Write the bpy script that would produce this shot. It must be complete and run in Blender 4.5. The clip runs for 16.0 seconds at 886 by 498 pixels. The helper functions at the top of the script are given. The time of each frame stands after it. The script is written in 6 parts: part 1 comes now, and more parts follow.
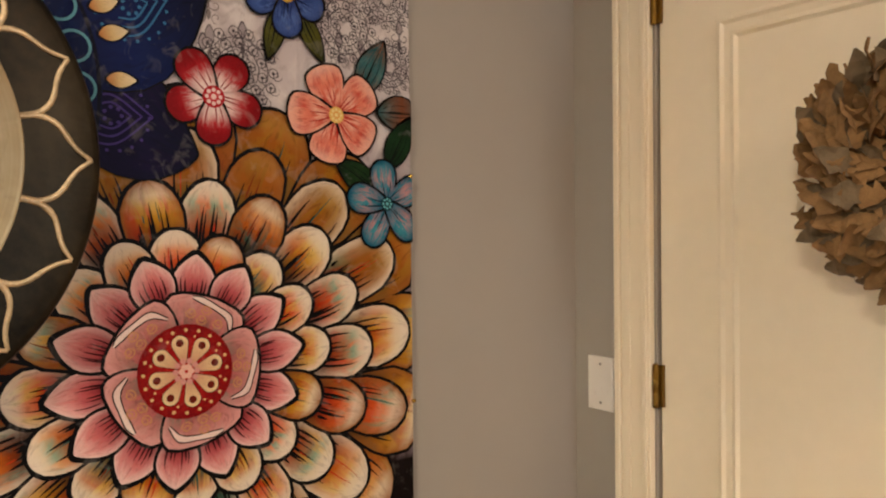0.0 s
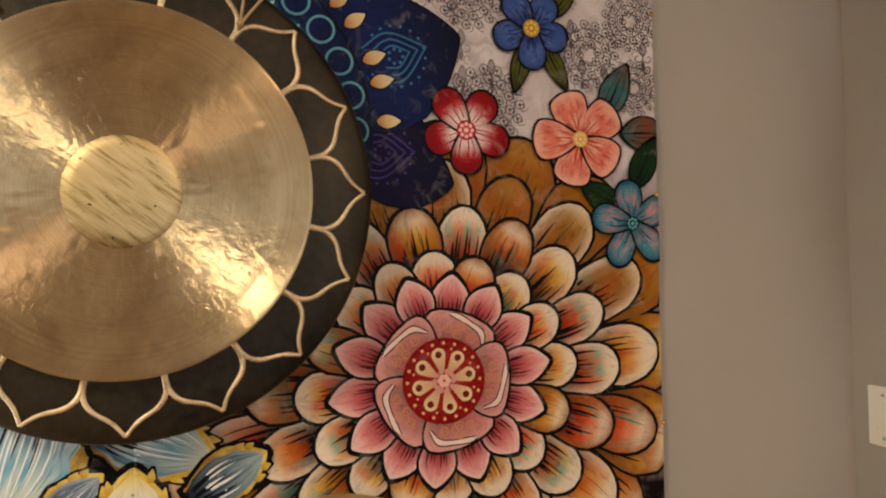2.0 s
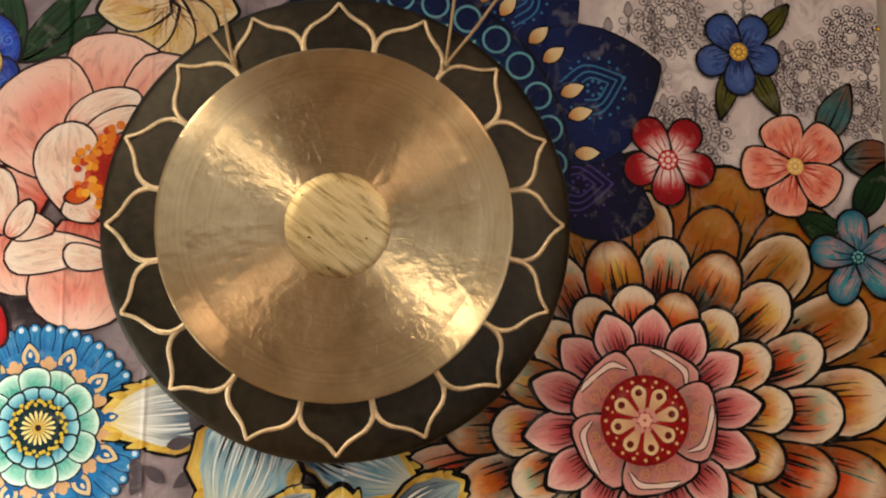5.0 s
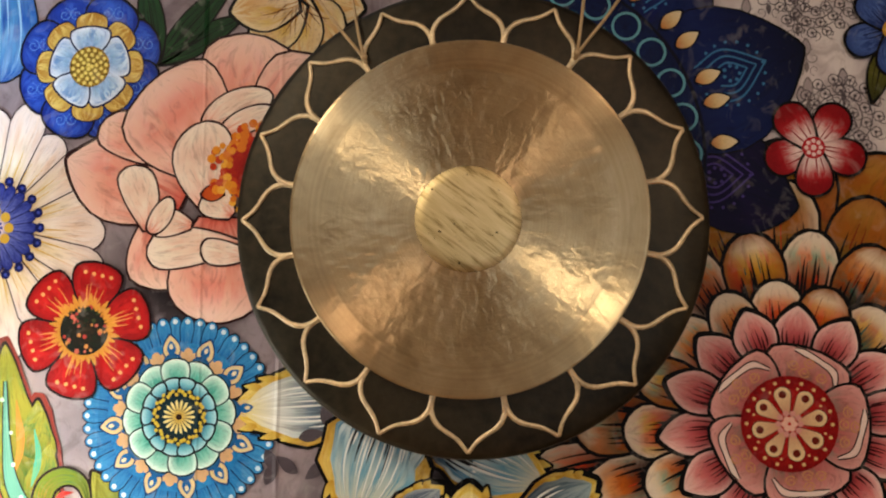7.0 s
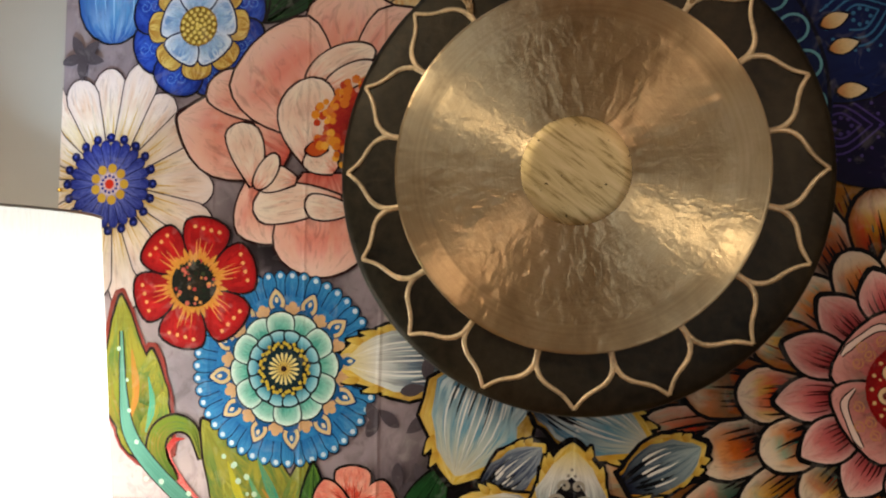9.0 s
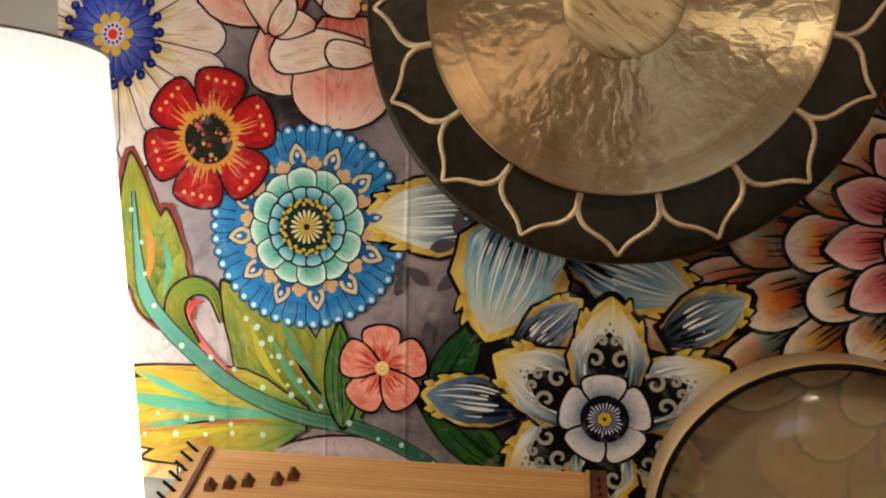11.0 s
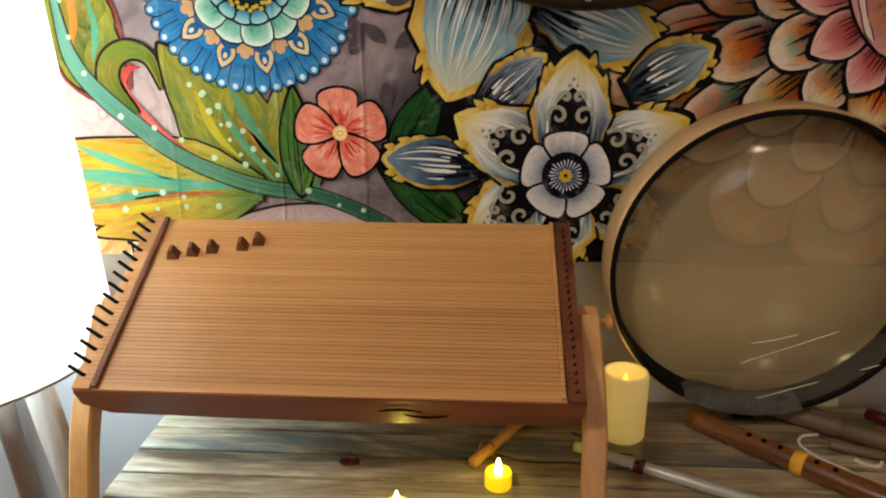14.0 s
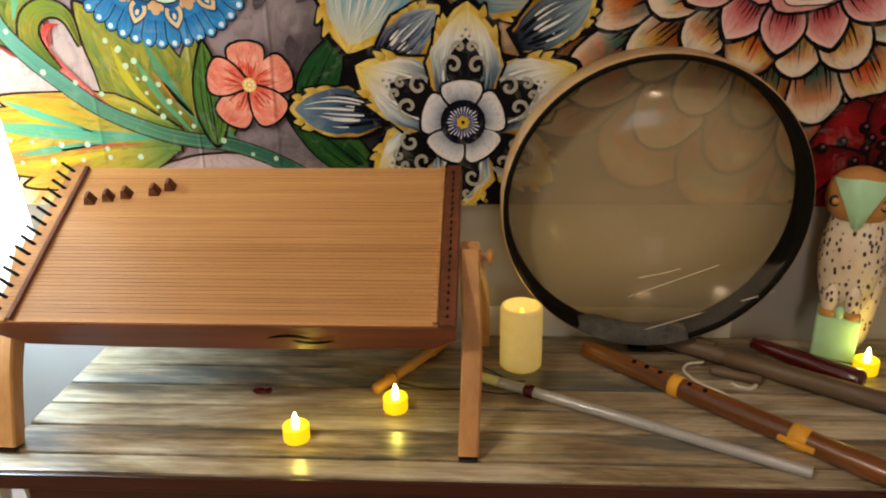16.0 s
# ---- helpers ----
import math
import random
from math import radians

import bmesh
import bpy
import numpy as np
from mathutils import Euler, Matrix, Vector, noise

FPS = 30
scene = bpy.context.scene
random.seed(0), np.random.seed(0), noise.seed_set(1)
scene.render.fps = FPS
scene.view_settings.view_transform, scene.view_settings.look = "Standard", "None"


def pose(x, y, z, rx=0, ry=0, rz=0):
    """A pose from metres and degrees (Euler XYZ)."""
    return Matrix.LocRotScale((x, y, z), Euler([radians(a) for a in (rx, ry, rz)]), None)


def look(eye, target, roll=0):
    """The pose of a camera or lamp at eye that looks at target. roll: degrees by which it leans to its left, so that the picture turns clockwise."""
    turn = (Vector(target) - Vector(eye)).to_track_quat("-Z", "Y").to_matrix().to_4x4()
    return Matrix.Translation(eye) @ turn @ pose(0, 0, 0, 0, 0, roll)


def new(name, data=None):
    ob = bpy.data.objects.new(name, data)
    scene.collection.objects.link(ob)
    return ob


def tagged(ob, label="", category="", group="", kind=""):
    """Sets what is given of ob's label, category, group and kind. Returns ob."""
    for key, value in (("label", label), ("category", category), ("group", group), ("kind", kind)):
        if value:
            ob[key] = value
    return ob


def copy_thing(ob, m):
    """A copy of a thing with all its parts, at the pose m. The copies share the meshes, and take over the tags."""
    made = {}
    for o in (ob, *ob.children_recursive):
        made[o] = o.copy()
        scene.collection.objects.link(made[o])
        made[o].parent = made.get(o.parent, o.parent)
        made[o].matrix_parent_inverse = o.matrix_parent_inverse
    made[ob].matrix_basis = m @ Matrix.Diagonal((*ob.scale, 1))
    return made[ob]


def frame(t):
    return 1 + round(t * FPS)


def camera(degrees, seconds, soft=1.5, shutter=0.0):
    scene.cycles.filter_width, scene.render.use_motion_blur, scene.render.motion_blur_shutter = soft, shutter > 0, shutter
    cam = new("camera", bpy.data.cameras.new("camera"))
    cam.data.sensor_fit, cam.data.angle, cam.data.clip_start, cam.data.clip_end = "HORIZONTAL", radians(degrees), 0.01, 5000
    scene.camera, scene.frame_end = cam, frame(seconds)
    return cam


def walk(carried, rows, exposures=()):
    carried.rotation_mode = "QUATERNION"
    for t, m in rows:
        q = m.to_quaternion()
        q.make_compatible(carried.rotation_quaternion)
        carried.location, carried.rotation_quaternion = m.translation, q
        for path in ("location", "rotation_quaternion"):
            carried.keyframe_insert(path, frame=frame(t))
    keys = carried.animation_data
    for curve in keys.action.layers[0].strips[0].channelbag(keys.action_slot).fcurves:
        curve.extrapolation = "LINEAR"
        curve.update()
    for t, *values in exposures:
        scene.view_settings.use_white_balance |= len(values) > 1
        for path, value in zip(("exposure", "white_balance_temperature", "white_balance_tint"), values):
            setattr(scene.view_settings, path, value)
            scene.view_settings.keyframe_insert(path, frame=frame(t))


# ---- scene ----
cam = camera(61.5, 16.0, 2.1)
PATH = [
    (0, (-0.080, 0.393, 1.293), (1.112, 1.999, 1.264), -0.6),
    (0.5, (-0.069, 0.366, 1.287), (0.938, 2.094, 1.276), -0.8),
    (1, (-0.069, 0.351, 1.282), (0.774, 2.165, 1.296), -1.0),
    (1.5, (-0.067, 0.342, 1.288), (0.620, 2.221, 1.314), -1.0),
    (2, (-0.078, 0.339, 1.288), (0.497, 2.254, 1.331), -1.2),
    (2.5, (-0.080, 0.333, 1.288), (0.394, 2.275, 1.352), -1.2),
    (3, (-0.083, 0.336, 1.287), (0.308, 2.295, 1.369), -1.2),
    (3.5, (-0.093, 0.340, 1.292), (0.226, 2.312, 1.388), -1.0),
    (4, (-0.097, 0.339, 1.289), (0.137, 2.321, 1.408), -0.7),
    (6.5, (-0.144, 0.359, 1.282), (-0.206, 2.352, 1.431), 0.1),
    (7, (-0.166, 0.362, 1.281), (-0.300, 2.353, 1.417), 0.1),
    (7.5, (-0.179, 0.362, 1.285), (-0.396, 2.347, 1.403), 0.1),
    (8, (-0.186, 0.363, 1.285), (-0.474, 2.339, 1.389), 0.1),
    (10.5, (-0.256, 0.415, 1.134), (-0.607, 2.384, 1.153), 0.9),
    (11, (-0.273, 0.426, 1.124), (-0.589, 2.399, 1.021), 0.6),
    (11.5, (-0.289, 0.427, 1.110), (-0.555, 2.398, 0.895), 0.4),
    (12, (-0.300, 0.436, 1.105), (-0.529, 2.396, 0.775), 0.1),
    (12.5, (-0.322, 0.451, 1.085), (-0.502, 2.397, 0.661), 0.1),
    (13, (-0.347, 0.455, 1.071), (-0.481, 2.388, 0.575), 0.1),
    (13.5, (-0.349, 0.457, 1.059), (-0.462, 2.374, 0.499), 0.0),
    (14, (-0.329, 0.435, 1.059), (-0.432, 2.335, 0.443), 0.0),
    (14.5, (-0.294, 0.415, 1.056), (-0.402, 2.300, 0.397), -0.2),
    (15, (-0.254, 0.399, 1.054), (-0.369, 2.274, 0.366), -0.3),
    (15.5, (-0.210, 0.383, 1.049), (-0.334, 2.252, 0.349), -0.6),
    (16, (-0.174, 0.363, 1.048), (-0.285, 2.232, 0.345), -0.9),
]
walk(cam, [(t, look(eye, target, roll)) for t, eye, target, roll in PATH],
     [(0, 0.9), (1.5, 0.84), (3.5, 0.74), (6.5, 0.55), (8, 0.20), (10.5, -0.02), (14, 0.06), (16, 0.26)])

# ---- light ----
world = bpy.data.worlds.new("world")
scene.world = world
world.use_nodes = True
world.node_tree.nodes["Background"].inputs[0].default_value = (0.9, 0.95, 1.0, 1)
world.node_tree.nodes["Background"].inputs[1].default_value = 0.03

LAMP_X, LAMP_Y = -1.035, 1.283
CEIL = 2.45
WALL_Y, WALL_X = 1.535, 1.13


def lamp(name, kind, m, energy, colour, size):
    d = bpy.data.lights.new(name, kind)
    d.energy, d.color = energy, colour
    if kind == "AREA":
        d.shape, d.size = "DISK", size
    else:
        d.shadow_soft_size = size
    ob = new(name, d)
    ob.matrix_basis = m
    return ob


# the upper bulb is added, to throw more light on the wall above the shade
for bulb_z, watts in ((0.755, 30), (1.01, 22)):
    lamp("bulb_light", "POINT", pose(LAMP_X, LAMP_Y, bulb_z), watts, (0.56, 0.78, 1.0), 0.05)
lamp("ceiling_light_glow", "AREA", pose(-1.40, -0.25, CEIL - 0.075), 29, (1.0, 0.86, 0.67), 0.34)
lamp("ceiling_light_glow", "AREA", pose(0.55, -0.55, CEIL - 0.075), 9, (1.0, 0.70, 0.52), 0.34)
win = lamp("window_daylight", "AREA", pose(0.62, -2.56, 1.35, 90, 0, 0), 7.5, (0.80, 0.90, 1.0), 1.0)
win.data.shape, win.data.size, win.data.size_y = "RECTANGLE", 0.8, 1.4


# ---- materials ----
def srgb(h):
    v = [int(h[i:i + 2], 16) / 255 for i in (0, 2, 4)]
    return tuple(c / 12.92 if c <= 0.04045 else ((c + 0.055) / 1.055) ** 2.4 for c in v)


def rgba(c):
    return (*(srgb(c) if isinstance(c, str) else c), 1)


class Nodes:
    """A short way to wire a node material."""

    def __init__(self, name):
        self.mat = bpy.data.materials.new(name)
        self.mat.use_nodes = True
        self.t = self.mat.node_tree
        self.b = self.t.nodes["Principled BSDF"]

    def node(self, kind, ins=(), operation="", blend_type="", data_type="", attribute_name="", direction_type="", axis="", use_clamp=False):
        n = self.t.nodes.new(kind)
        if operation:
            n.operation = operation
        if data_type:
            n.data_type = data_type
        if blend_type:
            n.blend_type = blend_type
        if attribute_name:
            n.attribute_name = attribute_name
        if direction_type:
            n.direction_type = direction_type
        if axis:
            n.axis = axis
        if use_clamp:
            n.use_clamp = True
        for k, v in dict(ins).items():
            self.put(n.inputs[k], v)
        return n

    def put(self, sock, v):
        if hasattr(v, "is_linked"):
            self.t.links.new(v, sock)
        else:
            sock.default_value = v

    def set(self, **kw):
        for k, v in kw.items():
            self.put(self.b.inputs[k.replace("_", " ")], v)
        return self

    def coord(self, scale=(1, 1, 1), kind="Object", rot=(0, 0, 0)):
        c = self.node("ShaderNodeTexCoord")
        m = self.node("ShaderNodeMapping", {"Vector": c.outputs[kind], "Scale": scale, "Rotation": rot})
        return m.outputs[0]

    def noise(self, vec, scale=5, detail=4, rough=0.55, dist=0.0):
        return self.node("ShaderNodeTexNoise", {"Vector": vec, "Scale": scale, "Detail": detail, "Roughness": rough, "Distortion": dist}).outputs[0]

    def ramp(self, fac, *stops):
        n = self.node("ShaderNodeValToRGB", {0: fac})
        e = n.color_ramp.elements
        while len(e) < len(stops):
            e.new(0.5)
        for el, (p, c) in zip(e, stops):
            el.position = p
            el.color = rgba(c) if not isinstance(c, (int, float)) else (c, c, c, 1)
        return n.outputs[0]

    def mix(self, fac, a, b, blend="MIX"):
        n = self.node("ShaderNodeMix", data_type="RGBA", blend_type=blend)
        self.put(n.inputs[0], fac)
        self.put(n.inputs[6], a)
        self.put(n.inputs[7], b)
        return n.outputs[2]

    def math(self, op, a, b=0.0, c=0.0, clamp=False):
        n = self.node("ShaderNodeMath", operation=op, use_clamp=clamp)
        for i, v in enumerate((a, b, c)):
            self.put(n.inputs[i], v)
        return n.outputs[0]

    def bump(self, height, strength=0.3, distance=0.01, normal=None):
        ins = {"Height": height, "Strength": strength, "Distance": distance}
        if normal is not None:
            ins["Normal"] = normal
        return self.node("ShaderNodeBump", ins).outputs[0]


def plain(name, colour, rough=0.5, metal=0.0, spread=0.12, scale=30, bump=0.1, dist=0.002, stretch=(1, 1, 1), coat=0.0):
    """A surface with mottling at two scales and fine relief."""
    n = Nodes(name)
    v = n.coord(stretch)
    c = srgb(colour) if isinstance(colour, str) else colour
    lo, hi = tuple(x * (1 - spread) for x in c), tuple(min(1, x * (1 + spread)) for x in c)
    big, fine = n.noise(v, scale * 0.25, 3), n.noise(v, scale * 3, 5)
    m = n.math("ADD", n.math("MULTIPLY", big, 0.6), n.math("MULTIPLY", fine, 0.4))
    n.set(Base_Color=n.ramp(m, (0.3, lo), (0.7, hi)), Metallic=metal, Coat_Weight=coat,
          Roughness=n.math("ADD", n.math("MULTIPLY", fine, 0.16), rough - 0.08), Normal=n.bump(fine, bump, dist))
    return n.mat


def wood(name, dark, light, axis=0, scale=1.0, rough=0.42, streak=34, coat=0.0, bands=0.0):
    """Wood with grain that runs along the given axis."""
    n = Nodes(name)
    st = [streak * scale] * 3
    st[axis] = 1.6 * scale
    rnd = n.node("ShaderNodeObjectInfo").outputs["Random"]
    off = n.node("ShaderNodeVectorMath", {0: n.coord(tuple(st)), 1: n.node("ShaderNodeCombineXYZ", {0: n.math("MULTIPLY", rnd, 31.0), 1: n.math("MULTIPLY", rnd, 17.0)}).outputs[0]}, operation="ADD").outputs[0]
    g = n.noise(off, 1.0, 6, 0.62, 0.4)
    fine = n.noise(off, 5.0, 4)
    m = n.math("ADD", n.math("MULTIPLY", g, 0.75), n.math("MULTIPLY", fine, 0.25))
    mid = tuple((a + b) / 2 for a, b in zip(srgb(dark), srgb(light)))
    n.set(Base_Color=n.ramp(m, (0.32, dark), (0.5, mid), (0.68, light)), Coat_Weight=coat, Coat_Roughness=0.2,
          Roughness=n.math("ADD", n.math("MULTIPLY", fine, 0.15), rough - 0.07), Normal=n.bump(m, 0.12, 0.001))
    return n.mat


def wall_paint(name, colour):
    n = Nodes(name)
    v = n.coord()
    peel, blot = n.noise(v, 260, 3), n.noise(v, 1.7, 4)
    c = srgb(colour)
    n.set(Base_Color=n.ramp(blot, (0.3, tuple(x * 0.95 for x in c)), (0.7, tuple(min(1, x * 1.04) for x in c))),
          Roughness=0.62, Normal=n.bump(n.math("ADD", peel, n.math("MULTIPLY", n.noise(v, 40, 2), 0.5)), 0.10, 0.0012))
    return n.mat


def print_fabric():
    """Printed polyester: two inks mixed by brush strokes, weave, creases and soft wrinkles."""
    n = Nodes("printed_fabric")
    a = n.node("ShaderNodeAttribute", attribute_name="ink").outputs["Color"]
    b = n.node("ShaderNodeAttribute", attribute_name="ink_b").outputs["Color"]
    st = n.node("ShaderNodeAttribute", attribute_name="brush").outputs["Vector"]
    s = n.noise(st, 0.9, 4, 0.6, 1.3)
    mask = n.ramp(s, (0.43, 0.0), (0.56, 1.0))
    col = n.mix(mask, a, b)
    dry = n.noise(st, 3.2, 4, 0.62, 1.0)
    col = n.mix(n.math("MULTIPLY", n.ramp(dry, (0.52, 0.0), (0.66, 1.0)), 0.45), col, n.mix(1.0, col, (0.42, 0.36, 0.36, 1), "MULTIPLY"))
    wash = n.noise(n.coord(), 30, 3, 0.6, 0.8)
    col = n.mix(n.math("MULTIPLY", n.ramp(wash, (0.56, 0.0), (0.72, 1.0)), 0.10), col, (0.80, 0.76, 0.70, 1))
    v = n.coord()
    wob = n.noise(v, 14, 4)
    col = n.mix(n.math("MULTIPLY", wob, 0.22), col, n.mix(1.0, col, (0.55, 0.5, 0.5, 1), "MULTIPLY"))
    x = n.node("ShaderNodeSeparateXYZ", {0: v}).outputs
    height = n.math("MULTIPLY", n.noise(n.coord((7, 1, 1.6)), 1.0, 3, 0.5, 0.8), 1.1)
    sway = n.math("MULTIPLY", n.math("SUBTRACT", n.noise(n.coord((0, 0, 3)), 1.0, 2), 0.5), 0.012)
    for x0, w, h in ((-0.503, 0.005, 0.6), (-0.629, 0.004, 0.5), (-0.79, 0.005, 0.25), (0.12, 0.006, 0.25), (0.46, 0.005, 0.22), (-0.36, 0.005, 0.2)):
        d = n.math("ABSOLUTE", n.math("ADD", n.math("SUBTRACT", x[0], x0 + 0.18), sway))
        r = n.math("SUBTRACT", 1.0, n.math("DIVIDE", d, w), clamp=True)
        height = n.math("ADD", height, n.math("MULTIPLY", r, h))
    lean = n.math("ADD", 1.0, n.math("DIVIDE", n.math("SUBTRACT", x[0], -0.197 + 0.18), 0.0042))
    fold = n.math("MULTIPLY", n.math("MAXIMUM", lean, 0.0), n.math("LESS_THAN", lean, 1.0))
    height = n.math("ADD", height, n.math("MULTIPLY", fold, 1.1))
    for z0 in (0.22, 0.48, 0.83):
        d = n.math("ABSOLUTE", n.math("ADD", n.math("SUBTRACT", x[2], z0), sway))
        r = n.math("SUBTRACT", 1.0, n.math("DIVIDE", d, 0.005), clamp=True)
        height = n.math("ADD", height, n.math("MULTIPLY", r, 0.12))
    weave = n.noise(v, 900, 2)
    nb = n.bump(height, 0.55, 0.006)
    n.set(Base_Color=col, Roughness=0.48, Specular_IOR_Level=0.10, Normal=n.bump(weave, 0.12, 0.0006, nb))
    return n.mat


def brass_face():
    """Turned and hammered bronze: circular tool marks that spread the light along the radii."""
    n = Nodes("turned_bronze")
    v = n.coord()
    o = n.node("ShaderNodeSeparateXYZ", {0: v}).outputs
    r = n.math("SQRT", n.math("ADD", n.math("MULTIPLY", o[0], o[0]), n.math("MULTIPLY", o[2], o[2])))
    lathe_v = n.node("ShaderNodeCombineXYZ", {0: n.math("MULTIPLY", r, 260.0)}).outputs[0]
    rings = n.noise(lathe_v, 1.0, 3)
    ang = n.math("ARCTAN2", o[2], o[0])
    pol = n.node("ShaderNodeCombineXYZ", {0: n.math("MULTIPLY", r, 30.0), 1: n.math("MULTIPLY", ang, 6.0)}).outputs[0]
    hammer = n.noise(pol, 1.1, 3, 0.5, 0.3)
    dents = n.noise(v, 24, 3, 0.5, 0.5)
    ripple = n.noise(v, 62, 2, 0.5, 0.7)
    cloud = n.noise(v, 7, 4, 0.6, 0.6)
    smudge = n.noise(v, 19, 5, 0.65, 0.9)
    tone = n.ramp(n.math("ADD", n.math("MULTIPLY", cloud, 0.7), n.math("MULTIPLY", rings, 0.3)), (0.3, "9a825e"), (0.52, "baa37c"), (0.7, "ceba96"))
    tone = n.mix(n.math("MULTIPLY", n.ramp(smudge, (0.52, 0.0), (0.72, 1.0)), 0.35), tone, rgba("7c6440"))
    # the turned margin outside the hammered field is brighter and smoother
    field = n.ramp(r, (0.205, 1.0), (0.213, 0.0))
    tan = n.node("ShaderNodeTangent", direction_type="RADIAL", axis="Y").outputs[0]
    h = n.math("ADD", n.math("MULTIPLY", dents, 0.45), n.math("ADD", n.math("MULTIPLY", hammer, 0.6), n.math("MULTIPLY", ripple, 0.42)))
    h = n.math("MULTIPLY", h, n.math("ADD", 0.6, n.math("MULTIPLY", field, 0.4)))
    nb = n.bump(h, 0.26, 0.006)
    n.set(Base_Color=tone, Metallic=0.88, Roughness=n.math("ADD", 0.26, n.math("MULTIPLY", cloud, 0.16)), Anisotropic=1.0, Anisotropic_Rotation=0.25,
          Tangent=tan, Normal=n.bump(rings, 0.1, 0.0006, nb))
    return n.mat


def brass_boss():
    """The scraped middle of the disc, with slanting plane marks."""
    n = Nodes("scraped_bronze")
    v = n.coord((1, 1, 1), rot=(0, radians(-38), 0))
    st = n.node("ShaderNodeMapping", {"Vector": v, "Scale": (14, 1, 150)}).outputs[0]
    marks = n.noise(st, 1.0, 4, 0.6, 0.6)
    spots = n.noise(v, 120, 2)
    tone = n.ramp(marks, (0.34, "8e7a50"), (0.45, "bda878"), (0.66, "cdb88c"))
    tone = n.mix(n.ramp(spots, (0.24, 1.0), (0.29, 0.0)), tone, rgba("2e2410"))
    n.set(Base_Color=tone, Metallic=1.0, Roughness=0.46, Normal=n.bump(marks, 0.2, 0.002))
    return n.mat


def drum_skin():
    """Cloudy plastic film: milky, glossy and a little see-through."""
    n = Nodes("drum_head_film")
    v = n.coord()
    cloud = n.noise(v, 6, 4, 0.55, 0.5)
    smear = n.noise(n.coord((2, 1, 9)), 3.0, 4, 0.6, 1.2)
    n.set(Base_Color=n.ramp(n.math("ADD", n.math("MULTIPLY", cloud, 0.6), n.math("MULTIPLY", smear, 0.4)), (0.3, "ccba90"), (0.7, "e2d0a8")), Specular_IOR_Level=0.8,
          Roughness=n.math("ADD", 0.095, n.math("MULTIPLY", smear, 0.03)), Normal=n.bump(n.noise(v, 4, 2), 0.03, 0.01))
    see = n.node("ShaderNodeBsdfTransparent", {"Color": (0.95, 0.90, 0.78, 1)}).outputs[0]
    body = n.t.nodes["Principled BSDF"].outputs[0]
    m = n.node("ShaderNodeMixShader", {0: n.math("ADD", 0.58, n.math("MULTIPLY", cloud, 0.15)), 1: body, 2: see}).outputs[0]
    n.t.links.new(m, n.t.nodes["Material Output"].inputs[0])
    return n.mat


def clear_film():
    """Clear glossy film, faintly wavy."""
    n = Nodes("clear_film")
    v = n.coord()
    wave = n.bump(n.noise(v, 14, 2), 0.12, 0.01)
    shine = n.node("ShaderNodeBsdfGlossy", {"Color": (1, 1, 1, 1), "Roughness": 0.22, "Normal": wave}).outputs[0]
    clear = n.node("ShaderNodeBsdfTransparent", {"Color": (0.97, 0.96, 0.93, 1)}).outputs[0]
    milk = n.node("ShaderNodeBsdfDiffuse", {"Color": (0.78, 0.72, 0.60, 1)}).outputs[0]
    hazy = n.node("ShaderNodeMixShader", {0: n.math("ADD", 0.02, n.math("MULTIPLY", n.noise(v, 9, 4, 0.6, 0.6), 0.10)), 1: clear, 2: milk}).outputs[0]
    m = n.node("ShaderNodeMixShader", {0: 0.07, 1: hazy, 2: shine}).outputs[0]
    n.t.links.new(m, n.t.nodes["Material Output"].inputs[0])
    return n.mat


def shade_cloth():
    """White lampshade linen over a lit bulb."""
    n = Nodes("lit_lampshade")
    v = n.coord()
    w = n.noise(n.coord((500, 500, 40)), 1.0, 2)
    col = n.ramp(w, (0.3, "e9e4dc"), (0.7, "f7f3ec"))
    tr = n.node("ShaderNodeBsdfTranslucent", {"Color": n.mix(1.0, col, (0.46, 0.36, 0.28, 1), "MULTIPLY")}).outputs[0]
    df = n.node("ShaderNodeBsdfDiffuse", {"Color": col}).outputs[0]
    em = n.node("ShaderNodeEmission", {"Color": (1.0, 0.97, 0.90, 1), "Strength": 0.10}).outputs[0]
    m = n.node("ShaderNodeMixShader", {0: 0.2, 1: tr, 2: df}).outputs[0]
    s = n.node("ShaderNodeAddShader", {0: m, 1: em}).outputs[0]
    n.t.links.new(s, n.t.nodes["Material Output"].inputs[0])
    return n.mat


def glow(name, colour, strength, base="f0e8c8", rough=0.4, base_b="fff6d8"):
    n = Nodes(name)
    v = n.coord()
    n.set(Base_Color=n.ramp(n.noise(v, 60, 3), (0.3, base), (0.7, base_b)), Roughness=rough, Subsurface_Weight=0.0,
          Emission_Color=rgba(colour), Emission_Strength=strength)
    return n.mat


